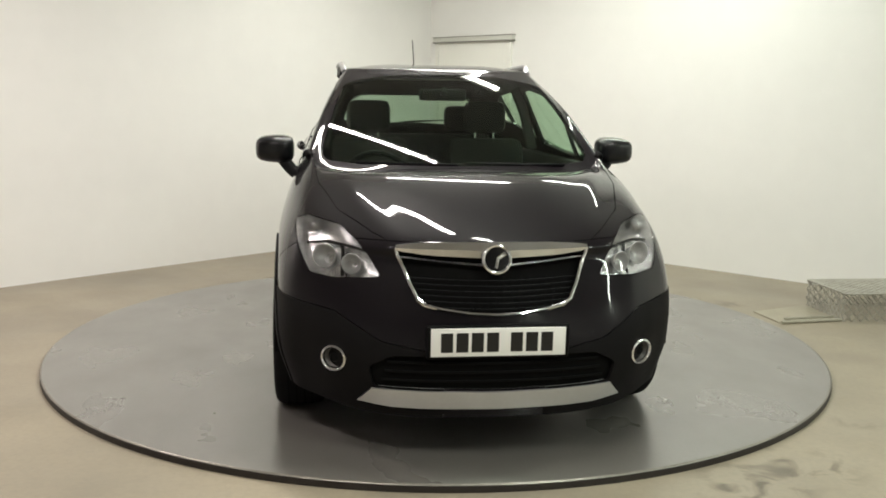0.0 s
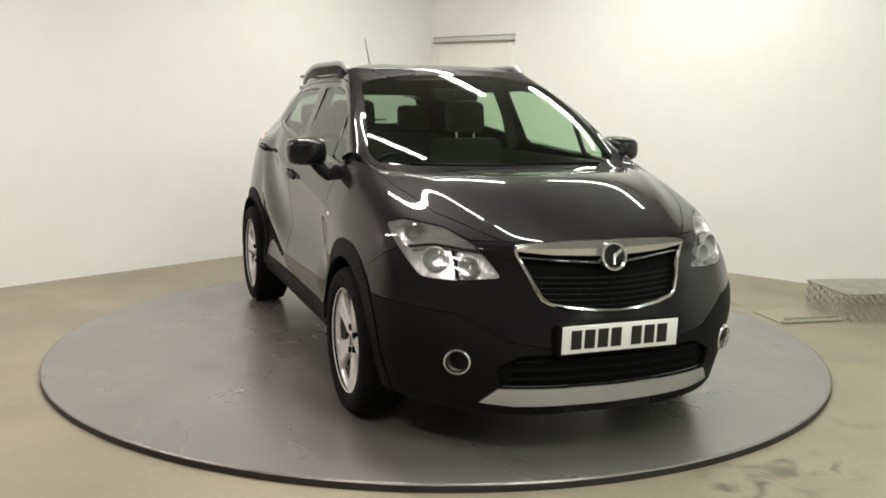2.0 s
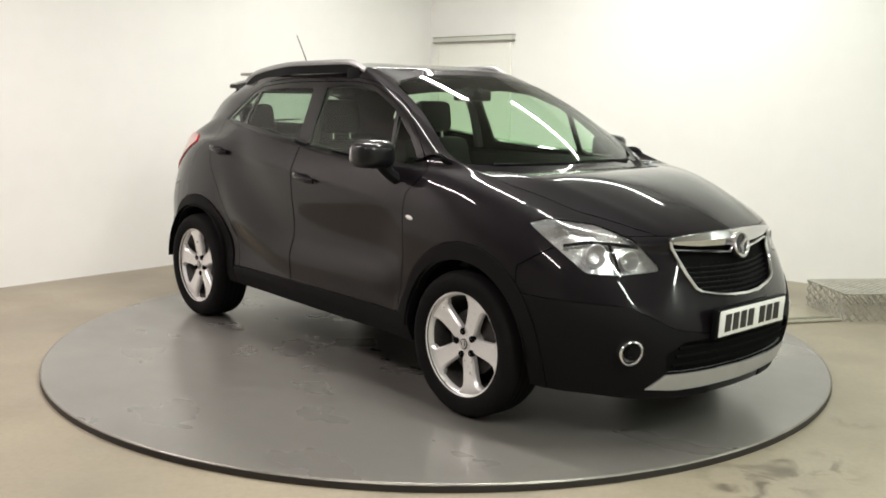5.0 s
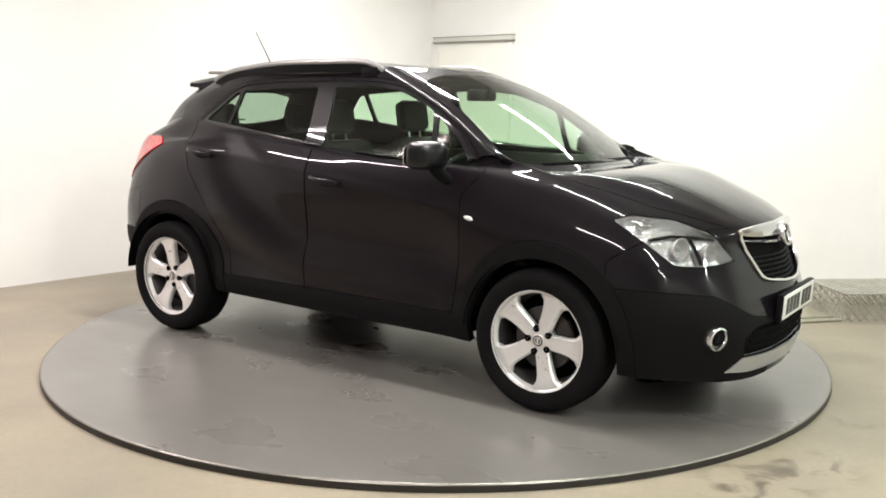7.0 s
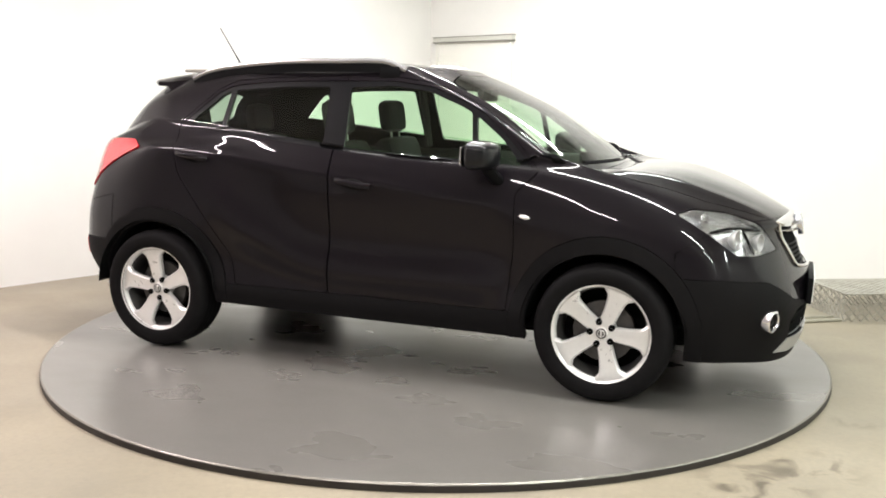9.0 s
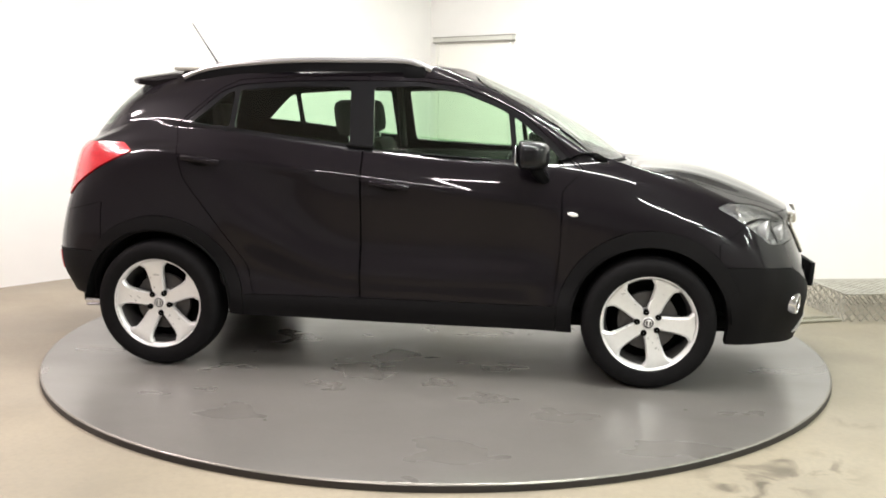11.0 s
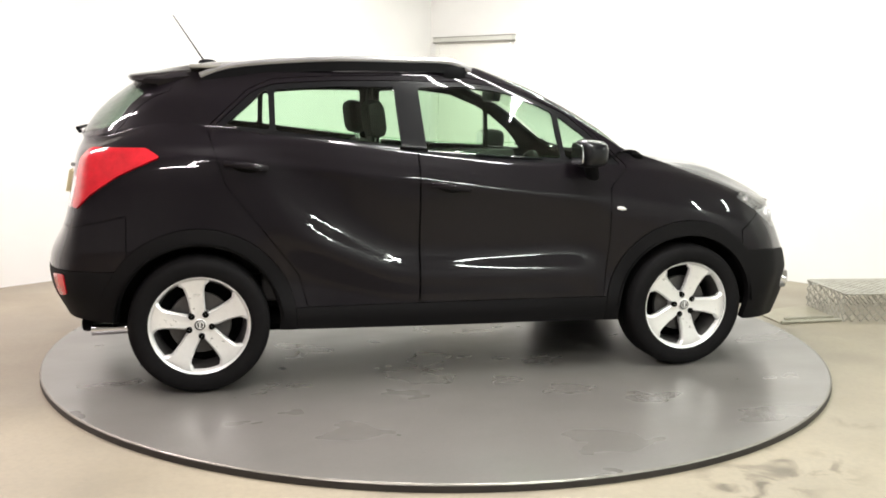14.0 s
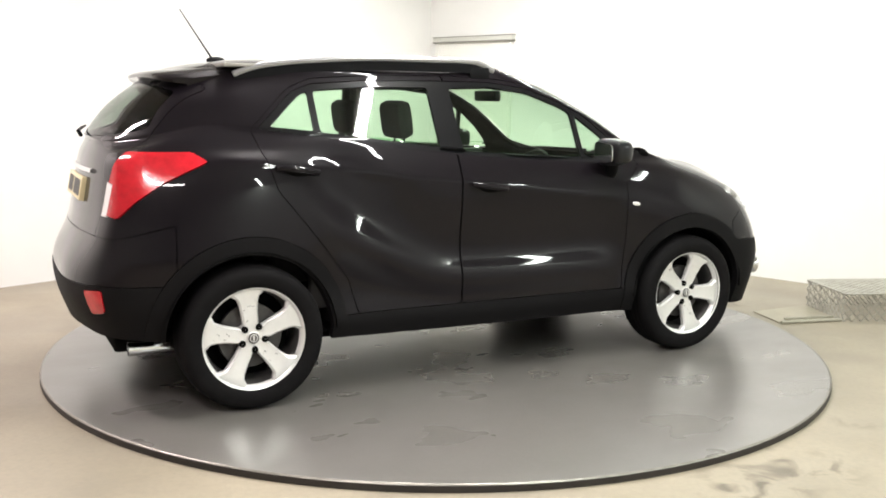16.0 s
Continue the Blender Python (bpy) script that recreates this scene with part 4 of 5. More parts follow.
def build_nose(car):
    line = [(-1 + 2 * i / 24) for i in range(25)]
    # chrome frame round the grille
    bm = bmesh.new()
    half = [(0.0, 0.609), (0.10, 0.612), (0.20, 0.624), (0.27, 0.638), (0.297, 0.655), (0.325, 0.71), (0.35, 0.77), (0.372, 0.825), (0.378, 0.848)]
    pts = [nose(-w, z, 0.006) for w, z in reversed(half)] + [nose(w, z, 0.006) for w, z in half[1:]]
    tube(bm, pts, 0.0085, 8)
    part("grille_frame", bm, CHROME, car, "chrome grille surround")
    # winged chrome bar
    bm = bmesh.new()
    up = [nose(0.378 * t, 0.868 - 0.014 * abs(t) ** 3, 0.012) for t in line]
    lo = [nose(0.374 * t, 0.812 + 0.028 * abs(t) ** 1.2, 0.014) for t in line]
    strip(bm, up, lo, 0.03)
    part("grille_bar", bm, CHROME, car, "broad chrome winged grille bar", smooth=25)
    bm = bmesh.new()
    up = [nose(0.362 * t, 0.793 + 0.026 * abs(t) ** 1.2, 0.006) for t in line]
    lo = [nose(0.362 * t, 0.780 + 0.026 * abs(t) ** 1.2, 0.006) for t in line]
    strip(bm, up, lo, 0.02)
    part("grille_bar", bm, CHROME, car, "thin chrome grille bar", smooth=25)
    for k in range(6):
        z = 0.74 - 0.021 * k
        hw = 0.333 - 0.0085 * k * 1.0
        bm = bmesh.new()
        tube(bm, [nose(hw * t, z - 0.006 * (1 - t * t), -0.018) for t in line], 0.0045, 6)
        part("grille_slat", bm, BLACK, car)
    for k in range(-8, 9):
        w = 0.036 * k
        bm = bmesh.new()
        tube(bm, [nose(w, 0.755, -0.022), nose(w * 0.97, 0.69, -0.022), nose(w * 0.9, 0.635, -0.022)], 0.003, 5)
        part("grille_rib", bm, BLACK, car)
    # round badge with a plain emblem
    c = nose(0, 0.806, 0.03)
    badge_m = Matrix.Translation(c) @ Matrix.Rotation(radians(-13), 4, "Y")
    bm = bmesh.new()
    lathe(bm, [(0.044, 0.0), (0.047, 0.008), (0.053, 0.010), (0.058, 0.007), (0.060, 0.0), (0.058, -0.02)], 40, "x")
    bmesh.ops.transform(bm, matrix=badge_m, verts=bm.verts[:])
    badge = part("badge", bm, CHROME, car, "round chrome badge with a plain emblem")
    bm = bmesh.new()
    lathe(bm, [(0.046, -0.001), (0.03, 0.001), (0.002, 0.002)], 40, "x")
    bmesh.ops.transform(bm, matrix=badge_m, verts=bm.verts[:])
    part("badge_field", bm, GLOSS_BLACK, badge, "dark badge field")
    bm = bmesh.new()
    tube(bm, [badge_m @ Vector((0.004, a, b)) for a, b in ((0.034, 0.022), (0.006, 0.004), (-0.006, -0.034))], 0.0085, 8)
    part("emblem", bm, CHROME, badge)
    # lower intake slats
    for k in range(3):
        z = 0.42 - 0.037 * k
        bm = bmesh.new()
        tube(bm, [nose((0.42 + 0.012 * k) * t, z, -0.012) for t in line], 0.006, 6)
        part("intake_slat", bm, LINER, car)
    # number plate with plain bars
    c = Vector((nose(0, 0.513).x + 0.016, 0, 0.513))
    pm = Matrix.Translation(c) @ Matrix.Rotation(radians(3), 4, "Y")
    bm = bmesh.new()
    box(bm, -0.03, -0.004, -0.275, 0.275, -0.066, 0.062, 0.004, pm)
    part("plate_holder", bm, BLACK, car, "black plate holder")
    bm = bmesh.new()
    box(bm, -0.004, 0.002, -0.26, 0.26, -0.0555, 0.0555, 0.002, pm)
    plate = part("number_plate", bm, PLATE_WHITE, car, "white number plate with plain dark bars")
    y = -0.222
    for k in range(7):
        if k == 4:
            y += 0.033
        bm = bmesh.new()
        box(bm, 0.002, 0.0035, y, y + 0.046, -0.038, 0.038, 0, pm)
        part("plate_bar", bm, INK, plate)
        y += 0.0588
    # fog lamps
    for side in (-1, 1):
        p, n = on_skin(0.618, 0.418, "front")
        n = (Vector((n[0], n[1] * side, n[2])) + Vector((0.7, 0, 0))).normalized()
        m = Matrix.Translation(Vector(side_of(p, side)) + n * 0.002) @ n.to_track_quat("X", "Z").to_matrix().to_4x4()
        bm = bmesh.new()
        lathe(bm, [(0.040, -0.01), (0.041, 0.012), (0.046, 0.018), (0.053, 0.014), (0.056, 0.004), (0.056, -0.02)], 36, "x")
        bmesh.ops.transform(bm, matrix=m, verts=bm.verts[:])
        fog = part("fog_lamp", bm, CHROME, car, "round fog lamp with a chrome ring")
        bm = bmesh.new()
        lathe(bm, [(0.041, 0.004), (0.03, -0.008), (0.015, -0.016), (0.002, -0.018)], 28, "x")
        bmesh.ops.transform(bm, matrix=m, verts=bm.verts[:])
        part("bowl", bm, ALLOY_DARK, fog, "grey reflector bowl")
        bm = bmesh.new()
        lathe(bm, [(0.018, -0.012), (0.02, 0.0), (0.016, 0.006), (0.002, 0.008)], 20, "x")
        bmesh.ops.transform(bm, matrix=m, verts=bm.verts[:])
        part("bulb_shield", bm, BLACK, fog, "dark bulb shield")
        # parking sensor and side repeater
        p, n = on_skin(0.885, 0.868, "side")
        bm = bmesh.new()
        vs = bmesh.ops.create_uvsphere(bm, u_segments=14, v_segments=8, radius=1)["verts"]
        bmesh.ops.scale(bm, vec=(0.028, 0.008, 0.011), verts=vs)
        bmesh.ops.transform(bm, matrix=Matrix.Translation(side_of(p, side)) @ Matrix.Rotation(radians(10), 4, "Y"), verts=vs)
        part("side_repeater", bm, WHITE_LENS, car, "clear side repeater lamp")


def build_mirror(car, side):
    bm = bmesh.new()
    vs = bmesh.ops.create_cube(bm, size=2)["verts"]
    bmesh.ops.subdivide_edges(bm, edges=bm.edges[:], cuts=7, use_grid_fill=True)
    for v in bm.verts:
        x, y, z = v.co
        q = (abs(x) ** 4 + abs(y) ** 4 + abs(z) ** 4) ** 0.25
        s = 1 / max(q, 1e-6)
        big = max(abs(x), abs(y), abs(z))
        v.co = Vector((x, y, z)) * s * big
        # flat glass side to the rear, thinner to the outside and below
        if v.co.x < 0:
            v.co.x *= 0.55
        v.co.z *= 1 - 0.12 * max(0, v.co.y) - 0.10 * max(0, v.co.x)
        v.co.x *= 1 - 0.25 * max(0, v.co.y)
    bmesh.ops.scale(bm, vec=(0.105, 0.098 * side, 0.073), verts=bm.verts[:])
    bmesh.ops.translate(bm, vec=(0.66, 0.905 * side, 1.158), verts=bm.verts[:])
    bmesh.ops.recalc_face_normals(bm, faces=bm.faces[:])
    mirror = part("wing_mirror", bm, GLOSS_BLACK, car, "gloss black wing mirror", smooth=60)
    bm = bmesh.new()
    prism(bm, round_poly([(0.825, 1.10), (0.985, 1.108), (0.98, 1.20), (0.83, 1.215)], 0.03), 0, 0.006)
    bmesh.ops.transform(bm, matrix=Matrix(((0, 0, 1, 0.598), (side, 0, 0, 0), (0, 1, 0, 0), (0, 0, 0, 1))), verts=bm.verts[:])
    bmesh.ops.recalc_face_normals(bm, faces=bm.faces[:])
    part("mirror_glass", bm, CHROME, mirror, "mirror glass")
    bm = bmesh.new()
    tube(bm, [(0.735, 0.79 * side, 1.030), (0.715, 0.825 * side, 1.060), (0.69, 0.865 * side, 1.11)], 0.036, 10, taper=0.040, flat=0.8)
    part("mirror_arm", bm, BLACK, mirror, "black mirror arm")


def build_roof_and_tail(car):
    for side in (-1, 1):
        bm = bmesh.new()
        pts = [(-1.25, 0.475, 1.525), (-1.17, 0.485, 1.556), (-1.06, 0.50, 1.580), (-0.85, 0.525, 1.602), (-0.57, 0.555, 1.618), (-0.25, 0.555, 1.620), (-0.05, 0.55, 1.620), (0.04, 0.545, 1.610), (0.13, 0.535, 1.572)]
        tube(bm, spline(np.array([(x, y * side, z) for x, y, z in pts]), 4), 0.016, 8)
        rail = part("roof_rail", bm, RAIL, car, "dark silver roof rail")
        bm = bmesh.new()
        line = spline(np.array([(x, y * side, z) for x, y, z in pts]), 4)
        a = [[bm.verts.new((x, y + d, z - h)) for x, y, z in line] for d, h in ((-0.007, 0.004), (0.007, 0.004), (0.009, 0.06), (-0.009, 0.06))]
        for i in range(len(line) - 1):
            for k in range(4):
                bm.faces.new((a[k][i], a[k][i + 1], a[(k + 1) % 4][i + 1], a[(k + 1) % 4][i]))
        bmesh.ops.recalc_face_normals(bm, faces=bm.faces[:])
        part("rail_seat", bm, BLACK, rail, "black strip under the rail")
        for x0, x1, y in ((-0.02, 0.10, 0.545),):
            bm = bmesh.new()
            box(bm, x0, x1, side * y - 0.013, side * y + 0.013, 1.52, 1.592, 0.010)
            part("rail_foot", bm, BLACK, rail, "black rail foot")
    # spoiler: the roof's rear lip with rounded, turned-down ends
    bm = bmesh.new()
    n = 33
    ribs = []
    for i in range(n):
        t = -1 + 2 * i / (n - 1)
        w = 0.455 * t
        e = abs(t) ** 6
        back = 0.045 * abs(t) ** 3 + 0.05 * abs(t) ** 14
        drop = 0.020 * abs(t) ** 2 + 0.035 * abs(t) ** 10
        tip = (-1.622 + back, 1.530 - 0.012 * t * t - 0.016 * e)
        ribs.append([bm.verts.new((px, w * pw, pz)) for px, pw, pz in (
            (-1.20, 0.96, 1.585 - drop), (-1.36, 0.98, 1.570 - drop), (-1.52 + back, 1, 1.549 - drop * 0.8), (tip[0] + 0.012, 1, tip[1] + 0.004), (tip[0], 1, tip[1] - 0.006),
            (tip[0] + 0.006, 1, tip[1] - 0.020), (-1.555 + back, 0.98, 1.497 - 0.02 * e), (-1.47 + back * 0.5, 0.97, 1.455 - 0.04 * e), (-1.30, 0.95, 1.45))])
    for a, b in zip(ribs, ribs[1:]):
        for k in range(len(a)):
            bm.faces.new((a[k], a[(k + 1) % len(a)], b[(k + 1) % len(a)], b[k]))
    bm.faces.new(ribs[0])
    bm.faces.new(ribs[-1][::-1])
    bmesh.ops.recalc_face_normals(bm, faces=bm.faces[:])
    part("spoiler", bm, PAINT, car, "black roof spoiler", smooth=35)
    # aerial
    bm = bmesh.new()
    vs = bmesh.ops.create_uvsphere(bm, u_segments=16, v_segments=8, radius=1)["verts"]
    bmesh.ops.scale(bm, vec=(0.05, 0.022, 0.018), verts=vs)
    bmesh.ops.translate(bm, vec=(-1.215, 0, 1.606), verts=vs)
    base = part("aerial", bm, BLACK, car, "thin black roof aerial")
    bm = bmesh.new()
    tube(bm, [(-1.235, 0, 1.615), (-1.285, 0, 1.692), (-1.39, 0, 1.852)], 0.0055, 6, taper=0.0028)
    part("mast", bm, BLACK, base)
    # wipers
    bm = bmesh.new()
    tube(bm, [(-1.885, 0.0, 1.225), (-1.90, -0.02, 1.245), (-1.87, 0.14, 1.255), (-1.83, 0.30, 1.262)], 0.011, 6, taper=0.006)
    part("rear_wiper", bm, BLACK, car, "black rear wiper")
    for y0, y1 in ((0.52, 0.02), (-0.02, -0.50)):
        bm = bmesh.new()
        pts = []
        for i in range(9):
            t = i / 8
            y = y0 + (y1 - y0) * t
            pts.append((1.175 - 0.30 * abs(y) ** 2.2 - 0.02 * t, y, 1.112 + 0.006 * t))
        tube(bm, pts, 0.008, 6)
        part("windscreen_wiper", bm, BLACK, car, "black windscreen wiper")
    # rear plate, chrome strip, tailpipe
    p, n = on_skin(0.05, 0.985, "rear")
    m = Matrix.Translation((p[0] - 0.004, 0, 0.985)) @ Matrix.Rotation(radians(11), 4, "Y")
    bm = bmesh.new()
    box(bm, -0.006, 0.02, -0.26, 0.26, -0.056, 0.056, 0.003, m)
    plate = part("rear_number_plate", bm, PLATE_YELLOW, car, "yellow rear number plate with plain dark bars")
    y = -0.222
    for k in range(7):
        if k == 4:
            y += 0.033
        bm = bmesh.new()
        box(bm, -0.008, -0.006, y, y + 0.046, -0.038, 0.038, 0, m)
        part("plate_bar", bm, INK, plate)
        y += 0.0588
    bm = bmesh.new()
    tube(bm, [tuple(np.array([q[0] - 0.006, w, q[2]])) for w in np.linspace(-0.36, 0.36, 13) for q in (on_skin(abs(w), 1.075, "rear")[0],)], 0.011, 8)
    part("tailgate_strip", bm, CHROME, car, "chrome tailgate strip")
    bm = bmesh.new()
    lathe(bm, [(0.024, 0.12), (0.031, -0.06), (0.034, -0.06), (0.028, 0.12)], 24, "x", centre=(-1.735, -0.62, 0.285))
    part("tailpipe", bm, CHROME, car, "chrome tailpipe")


def build_underside(car):
    bm = bmesh.new()
    box(bm, -1.85, 1.90, -0.58, 0.58, 0.26, 0.33, 0.02)
    box(bm, -0.86, 0.86, -0.80, 0.80, 0.29, 0.34, 0.01)
    part("floor_pan", bm, LINER, car, "matt black floor pan")
    bm = bmesh.new()
    box(bm, 0.75, 1.85, -0.42, 0.42, 0.20, 0.28, 0.03)
    part("engine_undertray", bm, LINER, car, "black engine undertray")
    bm = bmesh.new()
    box(bm, -1.0, -0.35, -0.45, 0.45, 0.19, 0.28, 0.03)
    part("fuel_tank", bm, LINER, car, "black fuel tank")
    for ax in (AXLE_F, AXLE_R):
        bm = bmesh.new()
        tube(bm, [(ax, -0.72, 0.33), (ax, 0.72, 0.33)], 0.045, 10)
        part("axle", bm, LINER, car, "black axle")
        for side in (-1, 1):
            bm = bmesh.new()
            ring = circle(ax, HUB_Z, 0.398, 24, 2, 178)
            a = [bm.verts.new((x, 0.56 * side, z)) for x, z in ring]
            b = [bm.verts.new((x, 0.868 * side, z)) for x, z in ring]
            for i in range(len(ring) - 1):
                bm.faces.new((a[i], a[i + 1], b[i + 1], b[i]))
            bm.faces.new(a)
            part("wheel_liner", bm, LINER, car, "matt black wheel-arch liner", smooth=30)


def cushion(bm, x0, x1, y0, y1, z0, z1, lean=0.0, soft=0.045, pivot=None):
    vs = box(bm, x0, x1, y0, y1, z0, z1, soft)
    if lean:
        p = pivot or ((x0 + x1) / 2, 0, z0)
        bmesh.ops.rotate(bm, cent=p, matrix=Matrix.Rotation(radians(lean), 3, "Y"), verts=vs)


def build_cabin(car):
    for y in (-0.37, 0.37):
        bm = bmesh.new()
        cushion(bm, -0.20, 0.32, y - 0.25, y + 0.25, 0.50, 0.66)
        seat = part("front_seat", bm, SEAT, car, "dark fabric front seat")
        bm = bmesh.new()
        cushion(bm, -0.24, -0.10, y - 0.245, y + 0.245, 0.60, 1.20, -16, 0.06, (-0.18, 0, 0.60))
        part("backrest", bm, SEAT, seat)
        bm = bmesh.new()
        cushion(bm, -0.395, -0.295, y - 0.135, y + 0.135, 1.215, 1.415, -8, 0.045, (-0.345, 0, 1.22))
        part("headrest", bm, SEAT, seat)
        for d in (-0.06, 0.06):
            bm = bmesh.new()
            tube(bm, [(-0.325, y + d, 1.12), (-0.345, y + d, 1.25)], 0.007, 6)
            part("headrest_post", bm, CHROME, seat)
    bm = bmesh.new()
    cushion(bm, -1.12, -0.62, -0.60, 0.60, 0.52, 0.70)
    bench = part("rear_bench", bm, SEAT, car, "dark fabric rear bench")
    bm = bmesh.new()
    cushion(bm, -1.20, -1.06, -0.58, 0.58, 0.64, 1.20, -18, 0.05, (-1.12, 0, 0.64))
    part("backrest", bm, SEAT, bench)
    for y in (-0.36, 0.36):
        bm = bmesh.new()
        cushion(bm, -1.37, -1.28, y - 0.125, y + 0.125, 1.20, 1.38, -8, 0.04, (-1.32, 0, 1.2))
        part("headrest", bm, SEAT, bench)
    # dashboard
    bm = bmesh.new()
    vs = box(bm, 0.55, 1.10, -0.66, 0.66, 0.62, 0.985, 0.06)
    part("dashboard", bm, TRIM_IN, car, "dark plastic dashboard")
    bm = bmesh.new()
    box(bm, 0.56, 0.80, -0.56, -0.20, 0.96, 1.045, 0.03)
    part("instrument_hood", bm, TRIM_IN, car, "dark instrument hood")
    bm = bmesh.new()
    lathe(bm, [(0.185 + 0.016 * math.cos(a), 0.016 * math.sin(a)) for a in np.linspace(0, 2 * math.pi, 10, endpoint=False)], 36, "x", close=True)
    box(bm, -0.012, 0.014, -0.18, 0.18, -0.03, 0.02, 0.008)
    box(bm, -0.02, 0.02, -0.07, 0.07, -0.07, 0.05, 0.015)
    bmesh.ops.transform(bm, matrix=Matrix.Translation((0.47, -0.37, 0.965)) @ Matrix.Rotation(radians(25), 4, "Y"), verts=bm.verts[:])
    part("steering_wheel", bm, BLACK, car, "black steering wheel")
    bm = bmesh.new()
    box(bm, 0.385, 0.43, -0.13, 0.13, 1.415, 1.48, 0.015)
    part("interior_mirror", bm, BLACK, car, "black rear-view mirror")
    bm = bmesh.new()
    tube(bm, [(0.43, 0, 1.45), (0.475, 0, 1.475)], 0.018, 8)
    part("mirror_stalk", bm, BLACK, car, "black mirror stalk")
    for side in (-1, 1):
        bm = bmesh.new()
        box(bm, -0.98, 0.80, 0.735 * side - 0.03, 0.735 * side + 0.03, 0.42, 1.10, 0.03)
        part("door_trim", bm, TRIM_IN, car, "dark plastic door trim")
        bm = bmesh.new()
        tube(bm, [(-0.215, 0.655 * side, 1.12), (-0.225, 0.605 * side, 1.34), (-0.23, 0.54 * side, 1.50)], 0.035, 8, flat=0.6)
        part("pillar_trim", bm, TRIM_IN, car, "dark pillar trim")
    bm = bmesh.new()
    box(bm, -1.30, 0.20, -0.50, 0.50, 1.560, 1.578, 0.006)
    part("headlining", bm, HEADLINER, car, "pale fabric headlining")


def build_car():
    car = new("car")
    tagged(car, "black metallic compact SUV with silver alloy wheels", "car")
    build_car_skin(car)
    build_nose(car)
    for side in (-1, 1):
        build_mirror(car, side)
    build_roof_and_tail(car)
    build_underside(car)
    build_cabin(car)
    front = build_wheel(68)
    front.parent = car
    front.matrix_basis = pose(AXLE_F, -0.765, HUB_Z)
    rear = build_wheel(97)
    rear.parent = car
    rear.matrix_basis = pose(AXLE_R, -0.765, HUB_Z)
    copy_thing(front, pose(AXLE_F, 0.765, HUB_Z, 0, 0, 180))
    copy_thing(rear, pose(AXLE_R, 0.765, HUB_Z, 0, 0, 180))
    return car


# ---- things by the walls ----
def build_wall_door():
    """A flush white door in the right wall, close to the corner."""
    door = new("door_1")
    m = Matrix.Translation(room_at(0, 0, FLOOR_Z)) @ Matrix.Rotation(math.atan2(ALONG_RIGHT.y, ALONG_RIGHT.x), 4, "Z")
    door.matrix_basis = m
    tagged(door, "white flush door with a grey lintel frame", "door", kind="structure")
    a, b, h = 0.10, 1.13, 2.115
    bm = bmesh.new()
    box(bm, a + 0.05, b - 0.05, -0.028, -0.002, 0.01, h - 0.05, 0.003)
    part("door_leaf", bm, DOOR_PAINT, door)
    bm = bmesh.new()
    box(bm, a - 0.01, b + 0.03, -0.06, -0.0015, h - 0.045, h, 0.004)
    part("lintel", bm, DOOR_FRAME, door, "pale grey lintel")
    # Shadow gaps above and below the lintel, drawn as thin grey strips.
    for k in (h - 0.049, h + 0.004):
        bm = bmesh.new()
        box(bm, a - 0.015, b + 0.035, -0.068, -0.0015, k - 0.004, k + 0.004, 0.001)
        part("lintel_shadow_line", bm, LINTEL_SHADOW, door, "grey strip drawn as the lintel's shadow gap")
    for x in (a, b - 0.045):
        bm = bmesh.new()
        box(bm, x, x + 0.045, -0.035, -0.0015, 0.0, h - 0.055, 0.004)
        part("jamb", bm, DOOR_PAINT, door)


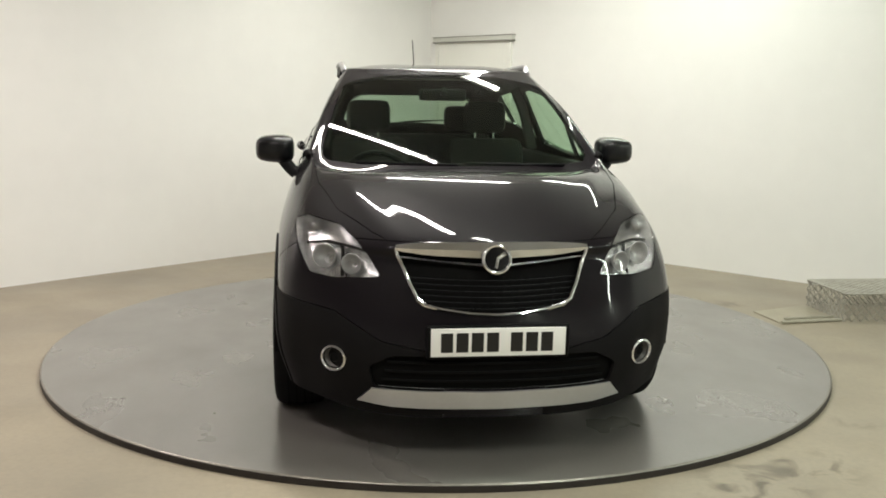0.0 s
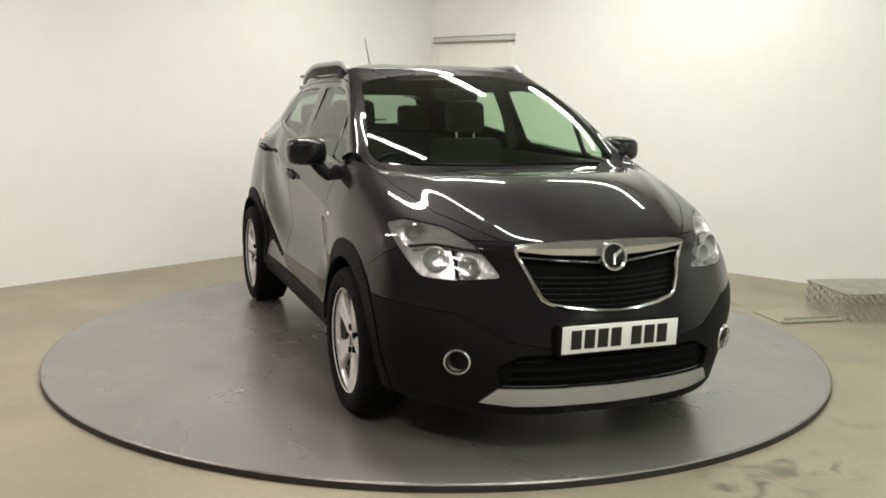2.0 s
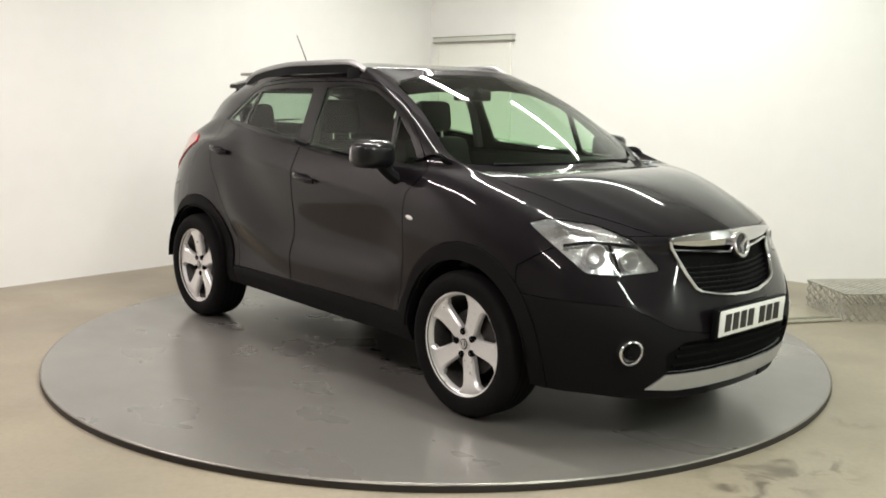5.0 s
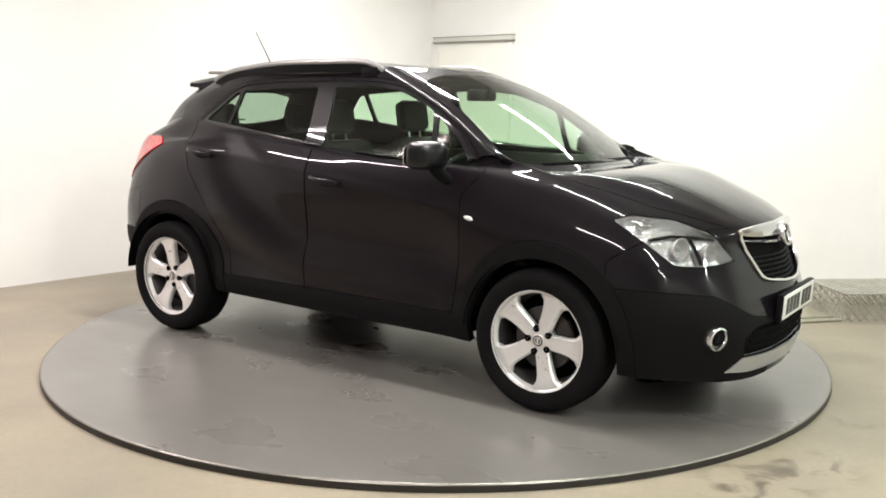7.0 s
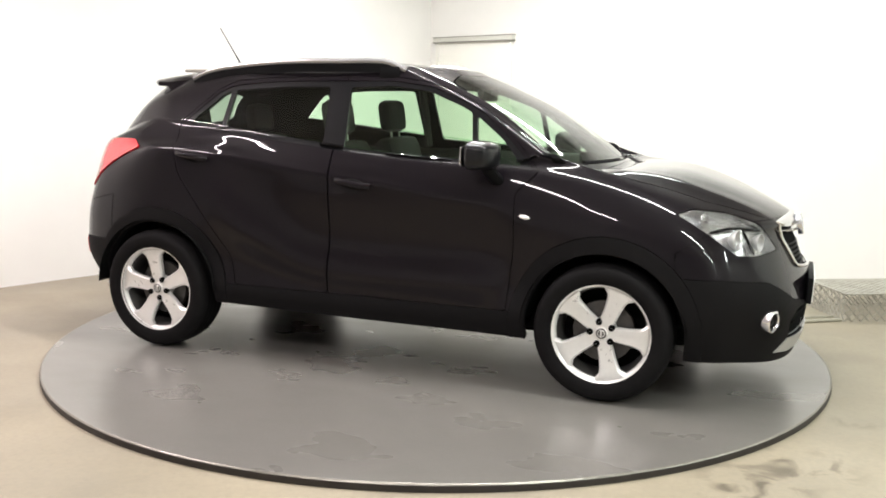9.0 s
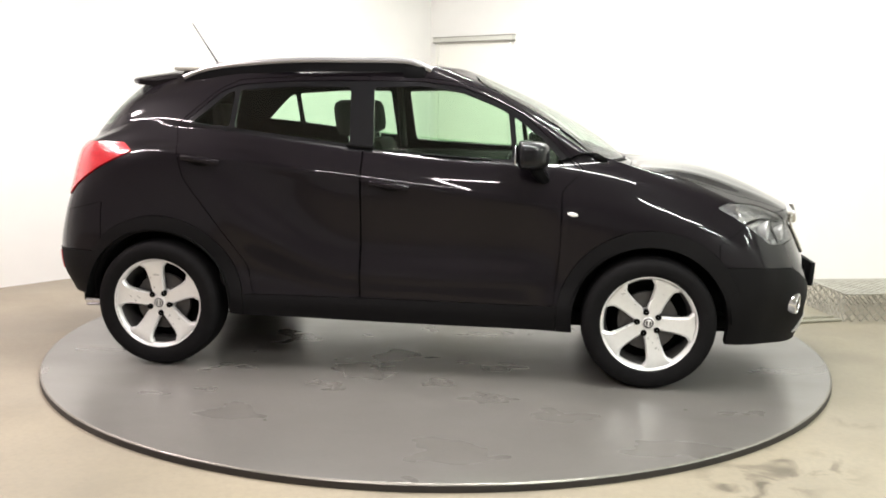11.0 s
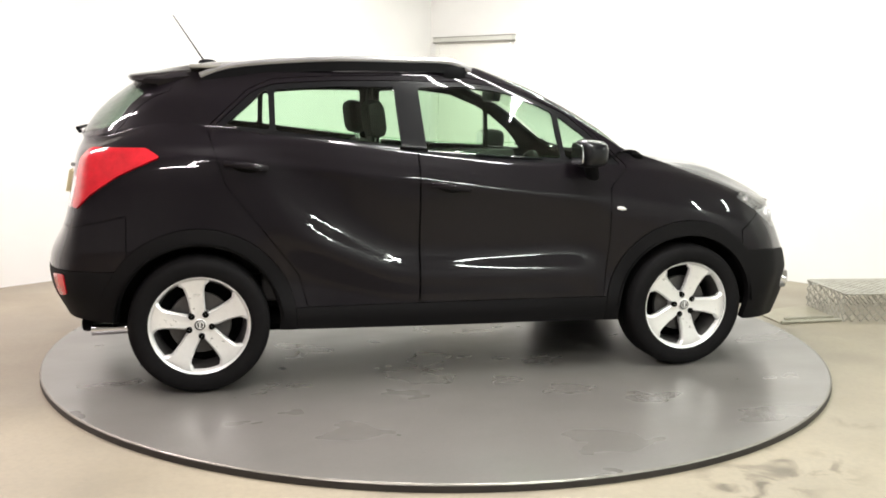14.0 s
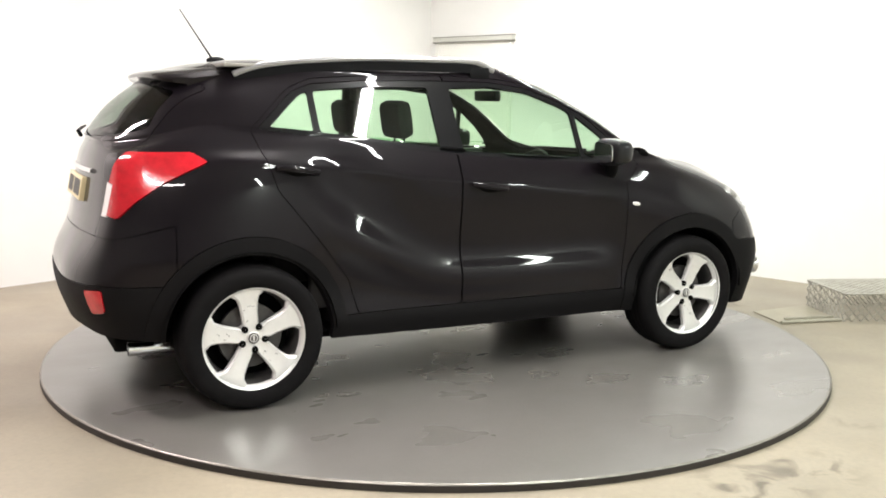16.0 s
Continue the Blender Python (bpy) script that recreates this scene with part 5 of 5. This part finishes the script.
def build_mesh_crate():
    """A low box of expanded metal on the floor, over a thin steel plate."""
    cr = new("mesh_cage")
    near, far = Vector((2.77, 0.64, FLOOR_Z)), Vector((2.71, 1.16, FLOOR_Z))
    u = (far - near).normalized()
    v = Vector((u.y, -u.x, 0))
    cr.matrix_basis = Matrix(((v.x, u.x, 0, near.x), (v.y, u.y, 0, near.y), (0, 0, 1, FLOOR_Z), (0, 0, 0, 1)))
    tagged(cr, "low galvanised expanded-metal cage on the floor", "cage")
    L, D, H = 0.95, 0.52, 0.19

    def sheet(name, origin, du, dv, nu, nv):
        bm = bmesh.new()
        o, du, dv = Vector(origin), Vector(du), Vector(dv)
        nrm = du.cross(dv).normalized()
        for i in range(nu):
            for j in range(nv):
                for s in (1, -1):
                    a = o + du * (i / nu) + dv * ((j + (0 if s > 0 else 1)) / nv)
                    b = o + du * ((i + 1) / nu) + dv * ((j + (1 if s > 0 else 0)) / nv)
                    d = (b - a).normalized()
                    side = d.cross(nrm) * 0.0042
                    up = nrm * 0.0018
                    q = [bm.verts.new(p) for p in (a - side + up, a + side - up, b + side - up, b - side + up)]
                    q2 = [bm.verts.new(p.co + nrm * 0.0025) for p in q]
                    bm.faces.new(q)
                    bm.faces.new(q2[::-1])
                    for k in range(4):
                        bm.faces.new((q[k], q2[k], q2[(k + 1) % 4], q[(k + 1) % 4]))
        bmesh.ops.recalc_face_normals(bm, faces=bm.faces[:])
        part(name, bm, GALV, cr, smooth=None)
    sheet("front_mesh", (0, 0, 0), (L, 0, 0), (0, 0, H), 16, 3)
    sheet("back_mesh", (0, D, 0), (L, 0, 0), (0, 0, H), 16, 3)
    sheet("side_mesh", (0, 0, 0), (0, D, 0), (0, 0, H), 10, 3)
    sheet("side_mesh", (L, 0, 0), (0, D, 0), (0, 0, H), 10, 3)
    sheet("top_mesh", (0, 0, H), (L, 0, 0), (0, D, 0), 16, 11)
    for a, b in (((0, 0), (L, 0)), ((0, D), (L, D)), ((0, 0), (0, D)), ((L, 0), (L, D))):
        bm = bmesh.new()
        tube(bm, [(*a, H), (*b, H)], 0.005, 6)
        part("top_rail", bm, GALV, cr)
    # steel plate beside it
    plate = new("floor_plate")
    tagged(plate, "thin grey steel plate lying on the floor", "floor plate")
    pts = [(2.24, 0.90), (2.31, 0.55), (2.755, 0.65), (2.70, 1.14)]
    bm = bmesh.new()
    prism(bm, pts, FLOOR_Z + 0.0005, FLOOR_Z + 0.006)
    part("sheet", bm, PLATE_STEEL, plate)
    for a, b, r in ((pts[1], pts[2], 0.012), ((2.37, 0.66), (2.74, 0.745), 0.009)):
        bm = bmesh.new()
        tube(bm, [(*a, FLOOR_Z + 0.012), (*b, FLOOR_Z + 0.012)], r, 6)
        part("edge_bar", bm, GALV_DARK, plate, "grey edge bar")


build_room()
build_wall_door()
build_mesh_crate()
build_battens_and_fill()
TABLE = build_turntable()
CAR = build_car()


def motions():
    """The deck turns with the car on it at a steady rate."""
    turns = [(0, -82.9), (2, -69.25), (4, -55.6), (6.5, -38.5), (8, -28.2), (9, -21.35), (11.5, -4.0), (12.5, 3.0), (14, 13.5), (15, 20.35), (16, 27.0)]
    walk(TABLE, [(t, pose(0, 0, 0, 0, 0, a)) for t, a in turns])
    walk(CAR, [(t, pose(0, 0, 0, 0, 0, a) @ pose(-0.103, -0.025, 0)) for t, a in turns])


motions()
